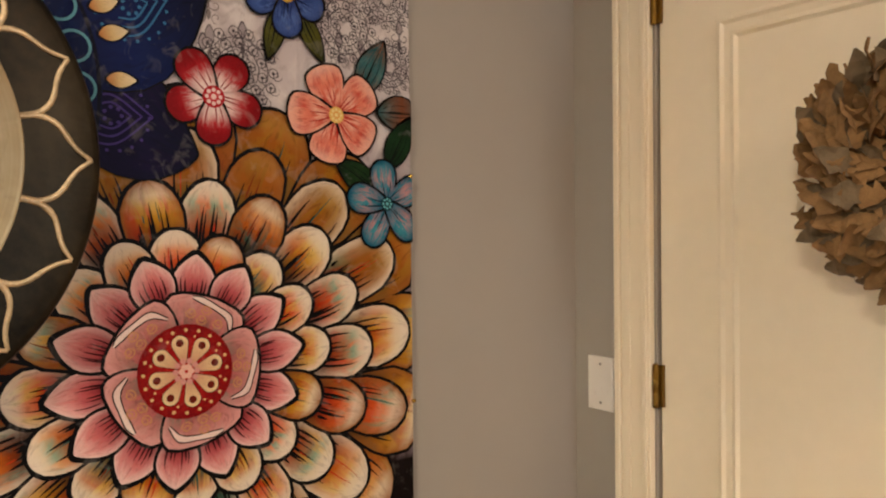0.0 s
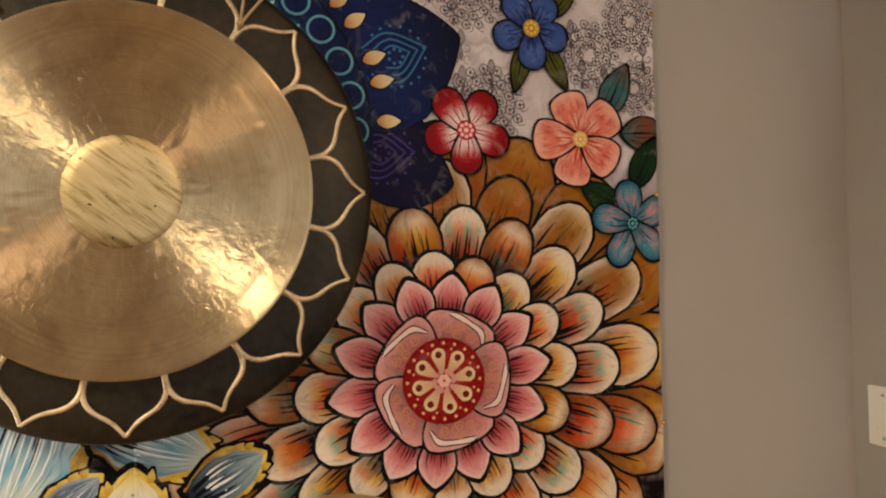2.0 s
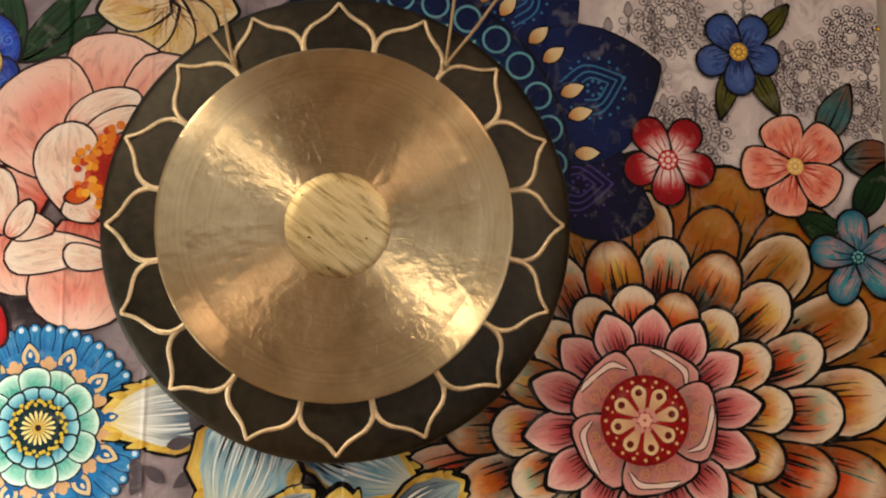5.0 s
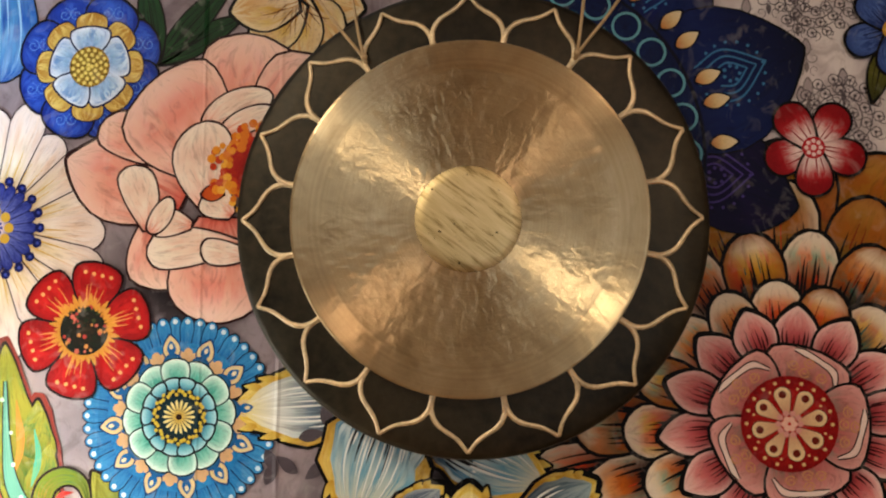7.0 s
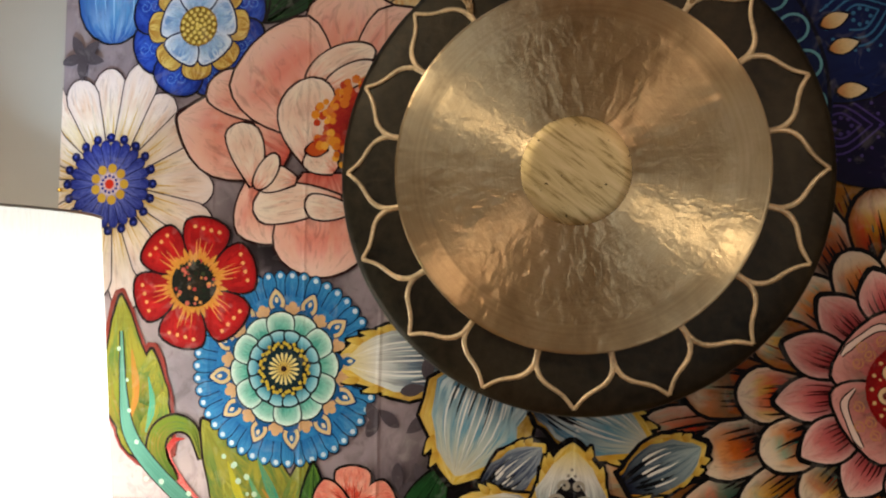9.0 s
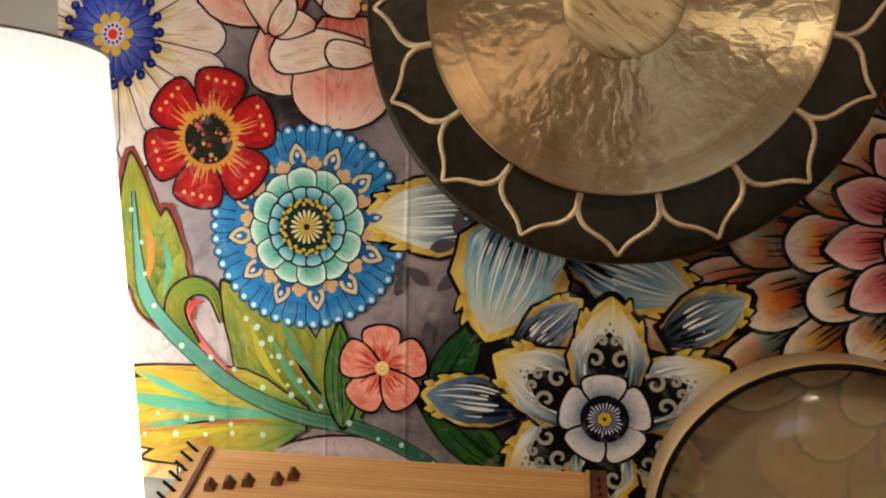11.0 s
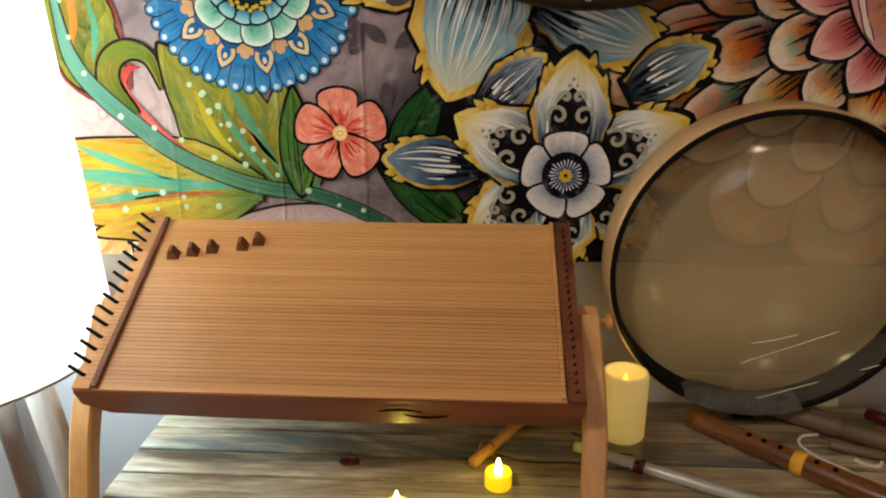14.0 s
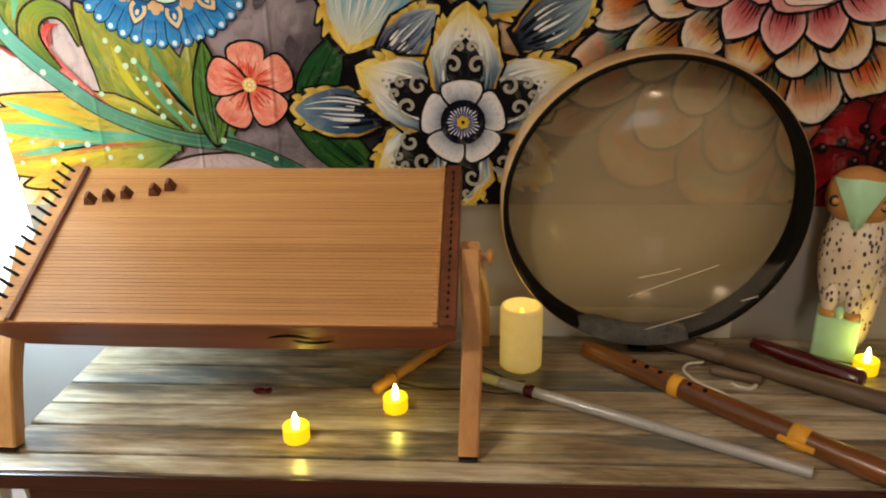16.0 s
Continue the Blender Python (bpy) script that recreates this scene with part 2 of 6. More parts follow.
def plank_mat(name="whitewashed_plank", blue=0.25):
    """Whitewashed, weathered boards with grey-blue stains under satin lacquer."""
    n = Nodes(name)
    rnd = n.node("ShaderNodeObjectInfo").outputs["Random"]
    shift = n.node("ShaderNodeCombineXYZ", {0: n.math("MULTIPLY", rnd, 43.0), 1: n.math("MULTIPLY", rnd, 91.0)}).outputs[0]

    def field(sc, k, det, dist=0.6):
        return n.noise(n.node("ShaderNodeVectorMath", {0: n.coord(sc), 1: shift}, operation="ADD").outputs[0], k, det, 0.6, dist)
    broad = field((2.2, 9, 1), 1.0, 5, 0.9)
    grain = field((7, 190, 1), 1.0, 6)
    fleck = field((22, 150, 1), 1.0, 4, 0.3)
    rough_edge = field((5, 26, 1), 1.0, 6, 1.2)
    m = n.math("ADD", n.math("MULTIPLY", broad, 0.62), n.math("ADD", n.math("MULTIPLY", grain, 0.24), n.math("MULTIPLY", fleck, 0.14)))
    m = n.math("ADD", m, n.math("MULTIPLY", n.math("SUBTRACT", rnd, 0.5), 0.05))
    base = n.ramp(m, (0.39, "44341f"), (0.465, "7a664a"), (0.535, "a69474"), (0.62, "ccc0a8"))
    stain = field((2.6, 20, 1), 1.0, 5, 0.8)
    hold = n.ramp(n.math("ADD", n.math("MULTIPLY", stain, 0.7), n.math("MULTIPLY", rough_edge, 0.3)), (0.46, 0.0), (0.56, 1.0))
    tint = n.mix(n.math("MULTIPLY", hold, blue), base, rgba("34464a"))
    knots = n.ramp(field((9, 60, 1), 1.0, 4), (0.66, 0.0), (0.72, 1.0))
    tint = n.mix(n.math("MULTIPLY", knots, 0.5), tint, rgba("3c3022"))
    n.set(Base_Color=tint, Roughness=n.math("ADD", 0.26, n.math("MULTIPLY", grain, 0.2)), Coat_Weight=0.7, Coat_Roughness=0.24,
          Normal=n.bump(n.math("ADD", grain, n.math("MULTIPLY", rough_edge, 0.5)), 0.12, 0.0012))
    return n.mat


def spotted():
    n = Nodes("spotted_owl_paint")
    v = n.coord((1, 1, 0.62))
    d = n.node("ShaderNodeTexVoronoi", {"Vector": v, "Scale": 112.0, "Randomness": 0.7}).outputs["Distance"]
    m = n.ramp(d, (0.26, 1.0), (0.33, 0.0))
    n.set(Base_Color=n.mix(m, n.ramp(n.noise(v, 25, 3), (0.3, "d8c2a4"), (0.7, "efe2c8")), rgba("3a2418")), Roughness=0.42, Coat_Weight=0.2)
    return n.mat


M_WALL = wall_paint("greige_wall_paint", "a6a096")
M_CEIL = wall_paint("ceiling_paint", "e6e3dd")
M_TRIM = plain("cream_gloss_paint", "f2e6cc", 0.34, spread=0.03, scale=12, bump=0.03)
M_FLOOR = wood("floor_oak", "6b4a2e", "a47a50", 0, 0.6)
M_BASE = plain("white_trim_paint", "e6e2da", 0.36, spread=0.03, scale=12, bump=0.03)
M_PRINT = print_fabric()
M_BRASS = brass_face()
M_BOSS = brass_boss()
M_DARK = plain("dark_scaled_bronze", "2c261a", 0.46, 0.7, 0.95, 22, 0.3, 0.003)
M_LINE = plain("scraped_bronze_line", "d2bd98", 0.52, 0.85, 0.45, 90, 0.3)
M_CORD = plain("hemp_cord", "b49a72", 0.85, spread=0.25, scale=300, bump=0.5)
M_BOARD = wood("cedar_soundboard", "a8733e", "cf9d64", 0, 1.0, 0.4, 95, 0.15)
M_MAHOG = wood("reddish_mahogany", "5a2c18", "8a4a2a", 0, 1.0, 0.38, 30, 0.2)
M_ASH = wood("honey_beech", "a8743f", "c99558", 2, 1.0, 0.42, 36, 0.1)
M_BRIDGE = wood("walnut_bridge", "4a2614", "7a4426", 2, 1.0, 0.45)
M_STEEL = plain("steel_string", "744a26", 0.4, 0.6, 0.1)
M_PIN = plain("black_steel_pin", "16181a", 0.32, 0.8, 0.2)
M_SLOT = plain("soundhole_dark", "1c0a06", 0.9)
M_SLOT.node_tree.nodes["Principled BSDF"].inputs["Specular IOR Level"].default_value = 0.0
M_PLANK = plank_mat()
M_PLANK_BLUE = plank_mat("blue_stained_plank", 0.70)
M_TABLE = wood("dark_mahogany_table", "24100a", "4a2014", 0, 0.8, 0.36, 26, 0.2)
M_HOOP = wood("pale_maple_hoop", "b08c5e", "d2b184", 0, 1.0, 0.4, 30)
M_BLACK = plain("black_shell", "100d0a", 0.72, spread=0.3)
M_BLACK.node_tree.nodes["Principled BSDF"].inputs["Specular IOR Level"].default_value = 0.1
M_SKIN = drum_skin()
M_FILM = clear_film()
M_FILMGLINT = plain("film_glint", "d8cdb4", 0.15, spread=0.1)
M_FOAM = plain("grey_foam", "5c5a54", 0.95, spread=0.7, scale=150, bump=1.0, dist=0.006)
M_SHADE = shade_cloth()
M_METAL = plain("brushed_nickel", "a8a49c", 0.35, 1.0, 0.08, 80, 0.1)
M_LEG = wood("greywashed_leg", "7c6a58", "a39280", 2, 1.0, 0.5)
M_WAX = glow("ivory_wax", "ffcf50", 0.2, "e2d09c", 0.5, "eadcae")
M_TEA = glow("yellow_glowing_plastic", "ffd000", 0.75, "e8c020", 0.35, "f0cc30")
M_FLAME = glow("flame_tip", "fff0b0", 9.0)
M_AMBER = glow("amber_flame", "ffc030", 1.6)
M_BAMBOO = wood("honey_bamboo", "4e280c", "8a5018", 0, 1.0, 0.30, 30, 0.45)
M_BAMB2 = wood("pale_bamboo", "a8702c", "d09a4a", 0, 1.0, 0.4, 24, 0.2)
M_GREYW = wood("grey_brown_flute", "4a3a2a", "766048", 0, 1.0, 0.5, 30)
M_RED = wood("dark_red_rosewood", "33090a", "5c1412", 0, 1.0, 0.22, 22, 0.6)
M_BIND = plain("yellow_binding", "d89a2a", 0.6, spread=0.2, scale=200, bump=0.4)
M_TUBE = plain("grey_plastic_tube", "a9a6a2", 0.3, 0.2, 0.06, 40, 0.05)
M_LIME = plain("pale_yellow_plastic", "c9c472", 0.5)
M_BLKCORD = plain("black_cord", "141210", 0.7)
M_WHTCORD = plain("off_white_cord", "cfc6b2", 0.8, spread=0.2, scale=300)
M_GEM = plain("garnet_bead", "4a0c16", 0.15, spread=0.3)
M_OWL = spotted()
M_MINT = plain("mint_green_paint", "a8d4a8", 0.45, spread=0.08)
M_TAN = plain("tan_owl_paint", "c08a4e", 0.45, spread=0.15)
M_OCHRE = plain("ochre_claw_paint", "b8823a", 0.5, spread=0.2, scale=90)
M_INK = plain("black_paint", "1c140e", 0.45)
M_WHITE = plain("white_plastic", "eeeae2", 0.3, spread=0.02, bump=0.02)
M_HINGE = plain("aged_brass", "7a5c24", 0.4, 0.9, 0.25)
M_BURLAP = plain("brown_burlap_leaf", "8a6a42", 0.9, spread=0.35, scale=160, bump=0.5)
M_BURLAP2 = plain("grey_brown_leaf", "6c5c44", 0.9, spread=0.35, scale=160, bump=0.5)
M_GOLD = plain("gilt_pin", "d8b050", 0.25, 1.0)
M_CARD = plain("white_card", "d8d4c4", 0.7, spread=0.04)


# ---- builders ----
def part(name, bm, material, parent=None, label="", smooth=False):
    """Links a bmesh as one mesh object under a thing or a part."""
    me = bpy.data.meshes.new(name)
    bmesh.ops.recalc_face_normals(bm, faces=bm.faces)
    bm.to_mesh(me)
    bm.free()
    for m in material if isinstance(material, (list, tuple)) else (material,):
        me.materials.append(m)
    if smooth:
        me.polygons.foreach_set("use_smooth", [True] * len(me.polygons))
    ob = new(name, me)
    ob.parent = parent
    if label:
        tagged(ob, label)
    return ob


def thing(name, m, label, category, group="", kind=""):
    ob = new(name)
    ob.empty_display_size = 0.05
    ob.matrix_basis = m
    return tagged(ob, label, category, group, kind)


def box(bm, lo, hi, bevel=0.0, m=None):
    g = bmesh.ops.create_cube(bm, size=1)["verts"]
    lo, hi = Vector(lo), Vector(hi)
    for v in g:
        v.co = Vector([lo[i] + (v.co[i] + 0.5) * (hi[i] - lo[i]) for i in range(3)])
    if bevel:
        es = list({e for v in g for e in v.link_edges})
        g = bmesh.ops.bevel(bm, geom=es, offset=bevel, segments=2, affect="EDGES", profile=0.6)["verts"]
        if m is not None:
            seen = set()
            stack = list(g)
            while stack:
                v = stack.pop()
                if v in seen:
                    continue
                seen.add(v)
                stack += [e.other_vert(v) for e in v.link_edges]
            g = list(seen)
    if m is not None:
        for v in g:
            v.co = m @ v.co
    return bm


def boxed(lo, hi, bevel=0.0, m=None):
    return box(bmesh.new(), lo, hi, bevel, m)


def lathe(bm, profile, segs=32, m=None, mat=0):
    """Turns (r, h) pairs round the z axis."""
    rows = []
    for r, h in profile:
        if r < 1e-6:
            rows.append([bm.verts.new((0, 0, h))])
        else:
            rows.append([bm.verts.new((r * math.cos(2 * math.pi * i / segs), r * math.sin(2 * math.pi * i / segs), h)) for i in range(segs)])
    for a, b in zip(rows, rows[1:]):
        for i in range(segs):
            j = (i + 1) % segs
            q = [a[i % len(a)], a[j % len(a)], b[j % len(b)], b[i % len(b)]]
            q = [v for k, v in enumerate(q) if v not in q[:k]]
            if len(q) > 2:
                bm.faces.new(q).material_index = mat
    if m is not None:
        for row in rows:
            for v in row:
                v.co = m @ v.co
    return bm


def tube(bm, pts, radius, segs=10, caps=True, mat=0):
    """A round bar along points; radius is a number or one for each point."""
    pts = [Vector(p) for p in pts]
    rad = radius if isinstance(radius, (list, tuple)) else [radius] * len(pts)
    rows, side = [], None
    for i, p in enumerate(pts):
        d = (pts[min(i + 1, len(pts) - 1)] - pts[max(i - 1, 0)]).normalized()
        if side is None:
            side = d.orthogonal().normalized()
        side = (side - d * side.dot(d)).normalized()
        up = d.cross(side)
        rows.append([bm.verts.new(p + rad[i] * (math.cos(2 * math.pi * k / segs) * side + math.sin(2 * math.pi * k / segs) * up)) for k in range(segs)])
    for a, b in zip(rows, rows[1:]):
        for k in range(segs):
            bm.faces.new((a[k], a[(k + 1) % segs], b[(k + 1) % segs], b[k])).material_index = mat
    if caps:
        bm.faces.new(rows[0][::-1]).material_index = mat
        bm.faces.new(rows[-1]).material_index = mat
    return bm


def arc(pts, n=12):
    """A smooth line through a few points."""
    pts = [Vector(p) for p in pts]
    out = []
    ext = [2 * pts[0] - pts[1], *pts, 2 * pts[-1] - pts[-2]]
    for i in range(1, len(ext) - 2):
        p0, p1, p2, p3 = ext[i - 1:i + 3]
        for k in range(n):
            t = k / n
            out.append(0.5 * (2 * p1 + (p2 - p0) * t + (2 * p0 - 5 * p1 + 4 * p2 - p3) * t * t + (3 * p1 - p0 - 3 * p2 + p3) * t ** 3))
    return out + [pts[-1]]


def along(a, b):
    """The pose whose z axis runs from a to b."""
    a, b = Vector(a), Vector(b)
    return Matrix.Translation(a) @ (b - a).to_track_quat("Z", "Y").to_matrix().to_4x4()


def structure(name, lo, hi, material, label="", bevel=0.0):
    return tagged(part(name, boxed(lo, hi, bevel), material), label, kind="structure")


# ---- room ----
X0, Y0 = -2.3, -2.6
structure("floor", (X0 - 0.1, Y0 - 0.1, -0.1), (WALL_X + 0.1, WALL_Y + 0.1, 0), M_FLOOR, "brown oak floor")
structure("ceiling", (X0 - 0.1, Y0 - 0.1, CEIL), (WALL_X + 0.1, WALL_Y + 0.1, CEIL + 0.1), M_CEIL, "white painted ceiling")
structure("wall_north", (X0 - 0.1, WALL_Y, 0), (WALL_X + 0.1, WALL_Y + 0.1, CEIL), M_WALL, "greige painted wall behind the tapestry")
structure("wall_west", (X0 - 0.1, Y0, 0), (X0, WALL_Y, CEIL), M_WALL, "greige painted wall")
WX0, WX1, WZ0, WZ1 = 0.22, 1.02, 0.62, 2.06
for nm, lo, hi in (("wall_south", (X0 - 0.1, 0), (WX0, CEIL)), ("wall_south_pier", (WX1, 0), (WALL_X + 0.1, CEIL)), ("wall_south_sill", (WX0, 0), (WX1, WZ0)), ("wall_south_lintel", (WX0, WZ1), (WX1, CEIL))):
    structure(nm, (lo[0], Y0 - 0.1, lo[1]), (hi[0], Y0, hi[1]), M_WALL, "greige painted wall round the window")
win_frame = structure("window_1", (WX0 - 0.06, Y0 - 0.001, WZ0 - 0.07), (WX1 + 0.06, Y0 + 0.02, WZ0 - 0.001), M_BASE, "white painted sash window", 0.003)
for lo, hi in (((WX0 - 0.06, WZ0), (WX0, WZ1)), ((WX1, WZ0), (WX1 + 0.06, WZ1)), ((WX0 - 0.06, WZ1), (WX1 + 0.06, WZ1 + 0.06)), ((WX0, 1.31), (WX1, 1.36)), (((WX0 + WX1) / 2 - 0.02, WZ0), ((WX0 + WX1) / 2 + 0.02, WZ1))):
    part("window_frame", boxed((lo[0], Y0 - 0.06, lo[1]), (hi[0], Y0 + 0.015, hi[1]), 0.003), M_BASE, win_frame)
structure("backdrop", (WX0 - 0.6, Y0 - 0.62, WZ0 - 0.6), (WX1 + 0.6, Y0 - 0.6, WZ1 + 0.6), glow("evening_sky", "cfdcf0", 0.8), "pale evening sky outside the window")
DY0, DY1, DTOP = 0.50, 1.318, 2.05
structure("wall_east", (WALL_X, DY1, 0), (WALL_X + 0.1, WALL_Y, CEIL), M_WALL, "greige painted wall beside the door")
structure("wall_east_front", (WALL_X, Y0, 0), (WALL_X + 0.1, DY0, CEIL), M_WALL, "greige painted wall")
structure("wall_east_lintel", (WALL_X, DY0, DTOP), (WALL_X + 0.1, DY1, CEIL), M_WALL, "greige painted wall above the door")


def baseboard(name, a, b, n):
    """A moulded skirting from a to b, which stands out along n."""
    bm = bmesh.new()
    prof = [(0, 0), (0.016, 0), (0.016, 0.125), (0.013, 0.135), (0.013, 0.147), (0.008, 0.158), (0.006, 0.172), (0, 0.175)]
    rows = [[bm.verts.new((p[0] + n[0] * d, p[1] + n[1] * d, z)) for d, z in prof] for p in (a, b)]
    for i in range(len(prof) - 1):
        bm.faces.new((rows[0][i], rows[0][i + 1], rows[1][i + 1], rows[1][i]))
    bm.faces.new(rows[0])
    bm.faces.new(rows[1][::-1])
    return tagged(part(name, bm, M_BASE), "white moulded skirting board along the wall", kind="structure")


baseboard("baseboard", (X0, WALL_Y - 0.001), (WALL_X - 0.02, WALL_Y - 0.001), (0, -1))
baseboard("baseboard", (WALL_X - 0.001, WALL_Y - 0.02), (WALL_X - 0.001, DY1 + 0.1), (-1, 0))

# door with its casing, hinges and wreath
bm = bmesh.new()
for lo, hi in (((WALL_X - 0.018, DY1 + 0.004, 0), (WALL_X - 0.002, DY1 + 0.084, DTOP + 0.09)), ((WALL_X - 0.018, DY0 - 0.098, 0), (WALL_X - 0.002, DY0 - 0.004, DTOP + 0.09)),
               ((WALL_X - 0.018, DY0 - 0.004, DTOP - 0.002), (WALL_X - 0.002, DY1 + 0.004, DTOP + 0.09))):
    box(bm, lo, hi, 0.003)
for y in (DY1 + 0.074, DY0 - 0.102):
    box(bm, (WALL_X - 0.026, y, 0), (WALL_X - 0.0185, y + 0.014, DTOP + 0.095), 0.003)
box(bm, (WALL_X - 0.022, DY1 + 0.050, 0), (WALL_X - 0.0185, DY1 + 0.068, DTOP + 0.09), 0.002)
box(bm, (WALL_X - 0.022, DY1 + 0.010, 0), (WALL_X - 0.0185, DY1 + 0.022, DTOP + 0.09), 0.002)
tagged(part("door_trim", bm, M_TRIM), "cream painted moulded door casing", kind="structure")
door = tagged(part("door_1", boxed((WALL_X + 0.004, DY0 + 0.003, 0.01), (WALL_X + 0.042, DY1 - 0.006, DTOP - 0.006), 0.003), M_TRIM), "cream painted panelled door, closed", kind="structure")


def door_panel(z0, z1):
    """A sunk field with a moulded border."""
    bm = bmesh.new()
    y0, y1, x = DY0 + 0.13, DY1 - 0.135, WALL_X + 0.004
    prof = [(0, 0), (0, 0.006), (0.008, 0.009), (0.014, 0.004), (0.026, 0.003), (0.034, 0.007), (0.040, 0.001)]
    rows = []
    for d, h in prof:
        rows.append([bm.verts.new((x - h, yy, zz)) for yy, zz in ((y0 + d, z0 + d), (y1 - d, z0 + d), (y1 - d, z1 - d), (y0 + d, z1 - d))])
    for a, b in zip(rows, rows[1:]):
        for i in range(4):
            bm.faces.new((a[i], a[(i + 1) % 4], b[(i + 1) % 4], b[i]))
    bm.faces.new(rows[-1])
    return part("panel", bm, M_TRIM, door)


door_panel(0.2, 0.52)
door_panel(0.64, 1.685)


def hinge(z):
    h = part("hinge", lathe(bmesh.new(), [(0, 0), (0.006, 0), (0.0065, 0.002), (0.0065, 0.028), (0.006, 0.029), (0.0065, 0.030), (0.0065, 0.054), (0.006, 0.055), (0.0065, 0.056), (0.0065, 0.082), (0.004, 0.086), (0, 0.088)], 14,
                          pose(WALL_X - 0.008, DY1 - 0.002, z)), M_HINGE, door, "aged brass hinge", True)
    part("leaf", boxed((WALL_X - 0.004, DY1 - 0.016, z + 0.002), (WALL_X + 0.0032, DY1 - 0.0045, z + 0.084), 0.0008), M_HINGE, h)


for hz in (0.22, 0.956, 1.705):
    hinge(hz)

plate = thing("switch_plate", pose(WALL_X, 1.460, 0.982, 0, 0, -90), "blank white plastic wall plate with two screws", "switch plate")
part("plate", boxed((-0.0345, -0.0065, -0.057), (0.0345, -0.0005, 0.057), 0.002), M_WHITE, plate)
for sz in (-0.041, 0.041):
    part("screw", lathe(bmesh.new(), [(0, 0.0012), (0.0026, 0.001), (0.0032, 0)], 12, pose(0, -0.0066, sz, 90)), M_METAL, plate)

# wreath of cloth leaves on the door
WR = (WALL_X - 0.045, 0.813, 1.388)
wreath = thing("wreath", pose(*WR), "round door wreath of ragged brown burlap leaves", "wreath")
bm = bmesh.new()
tube(bm, [(0, 0.115 * math.cos(a * math.pi / 12), 0.115 * math.sin(a * math.pi / 12)) for a in range(25)], 0.042, 10, False)
part("ring", bm, M_BURLAP2, wreath, smooth=True)


def leaf_mesh(k, material):
    """A curled, ragged cloth leaf along +y."""
    rng = random.Random(k)
    n, bm = 7, bmesh.new()
    rows = []
    for i in range(n + 1):
        s = i / n
        w = 0.0185 * math.sin(math.pi * min(1, s * 0.9 + 0.08)) * rng.uniform(0.55, 1.35)
        z = 0.014 * math.sin(s * 2.6 + k) + rng.uniform(-0.002, 0.002)
        rows.append([bm.verts.new((w * j + rng.uniform(-0.002, 0.002), s * 0.066, z + 0.006 * abs(j) * math.cos(k * 1.7))) for j in (-1, -0.4, 0.4, 1)])
    for a, b in zip(rows, rows[1:]):
        for j in range(3):
            if rng.random() > 0.04:
                bm.faces.new((a[j], a[j + 1], b[j + 1], b[j]))
    me = bpy.data.meshes.new("cloth_leaf")
    bm.to_mesh(me)
    bm.free()
    me.materials.append(material)
    return me


LEAVES = [leaf_mesh(k, M_BURLAP if k % 3 else M_BURLAP2) for k in range(6)]
rng = random.Random(5)
for k in range(299):
    a, q = rng.uniform(0, 2 * math.pi), rng.uniform(-0.4, math.pi + 0.4)
    rr = 0.100 + 0.052 * math.cos(q)
    o = new("cloth_leaf", LEAVES[k % 6])
    o.parent = wreath
    dirv = Vector((-0.35 * math.sin(q) - 0.1, math.cos(a + 0.9) + rng.uniform(-0.5, 0.5), math.sin(a + 0.9) + rng.uniform(-0.5, 0.5)))
    o.matrix_basis = Matrix.Translation((-0.046 * math.sin(q), rr * math.cos(a), rr * math.sin(a))) @ dirv.to_track_quat("Y", "X").to_matrix().to_4x4() @ pose(0, 0, 0, 0, rng.uniform(-50, 50), 0)

# ceiling lamps behind the camera
cl = thing("ceiling_light", pose(-1.40, -0.25, CEIL), "round flush ceiling light with a frosted glass bowl, lit", "ceiling light", "ceiling lights")
part("base", lathe(bmesh.new(), [(0, 0), (0.19, 0), (0.19, -0.02), (0.17, -0.028), (0, -0.028)], 40), M_METAL, cl)
part("bowl", lathe(bmesh.new(), [(0.168, -0.029), (0.16, -0.045), (0.12, -0.06), (0.06, -0.068), (0, -0.07)], 40), glow("frosted_bowl", "ffd6a0", 3.0), cl, smooth=True)
copy_thing(cl, pose(0.55, -0.55, CEIL))


# ---- tapestry: printed flowers ----
TX, TY, TZ = -0.18, 1.518, 0.69
LEFT, RIGHT, TOP = -1.072, 0.682, 2.0
STEP = 0.00006
K, BLK = srgb, srgb("100c0c")
tap = thing("tapestry", pose(TX, TY, TZ), "large wall tapestry printed with bright painted flowers, pinned up and creased", "tapestry")


def blend(a, b, t):
    t = max(0.0, min(1.0, t))
    return tuple(x + (y - x) * t for x, y in zip(a, b))


def stops(cs, s):
    """The colour at s (0 to 1) of evenly spread colours."""
    if len(cs) == 1:
        return cs[0]
    f = max(0.0, min(0.9999, s)) * (len(cs) - 1)
    return blend(cs[int(f)], cs[int(f) + 1], f - int(f))


def inks(*hs):
    return [K(h) if isinstance(h, str) else h for h in hs]


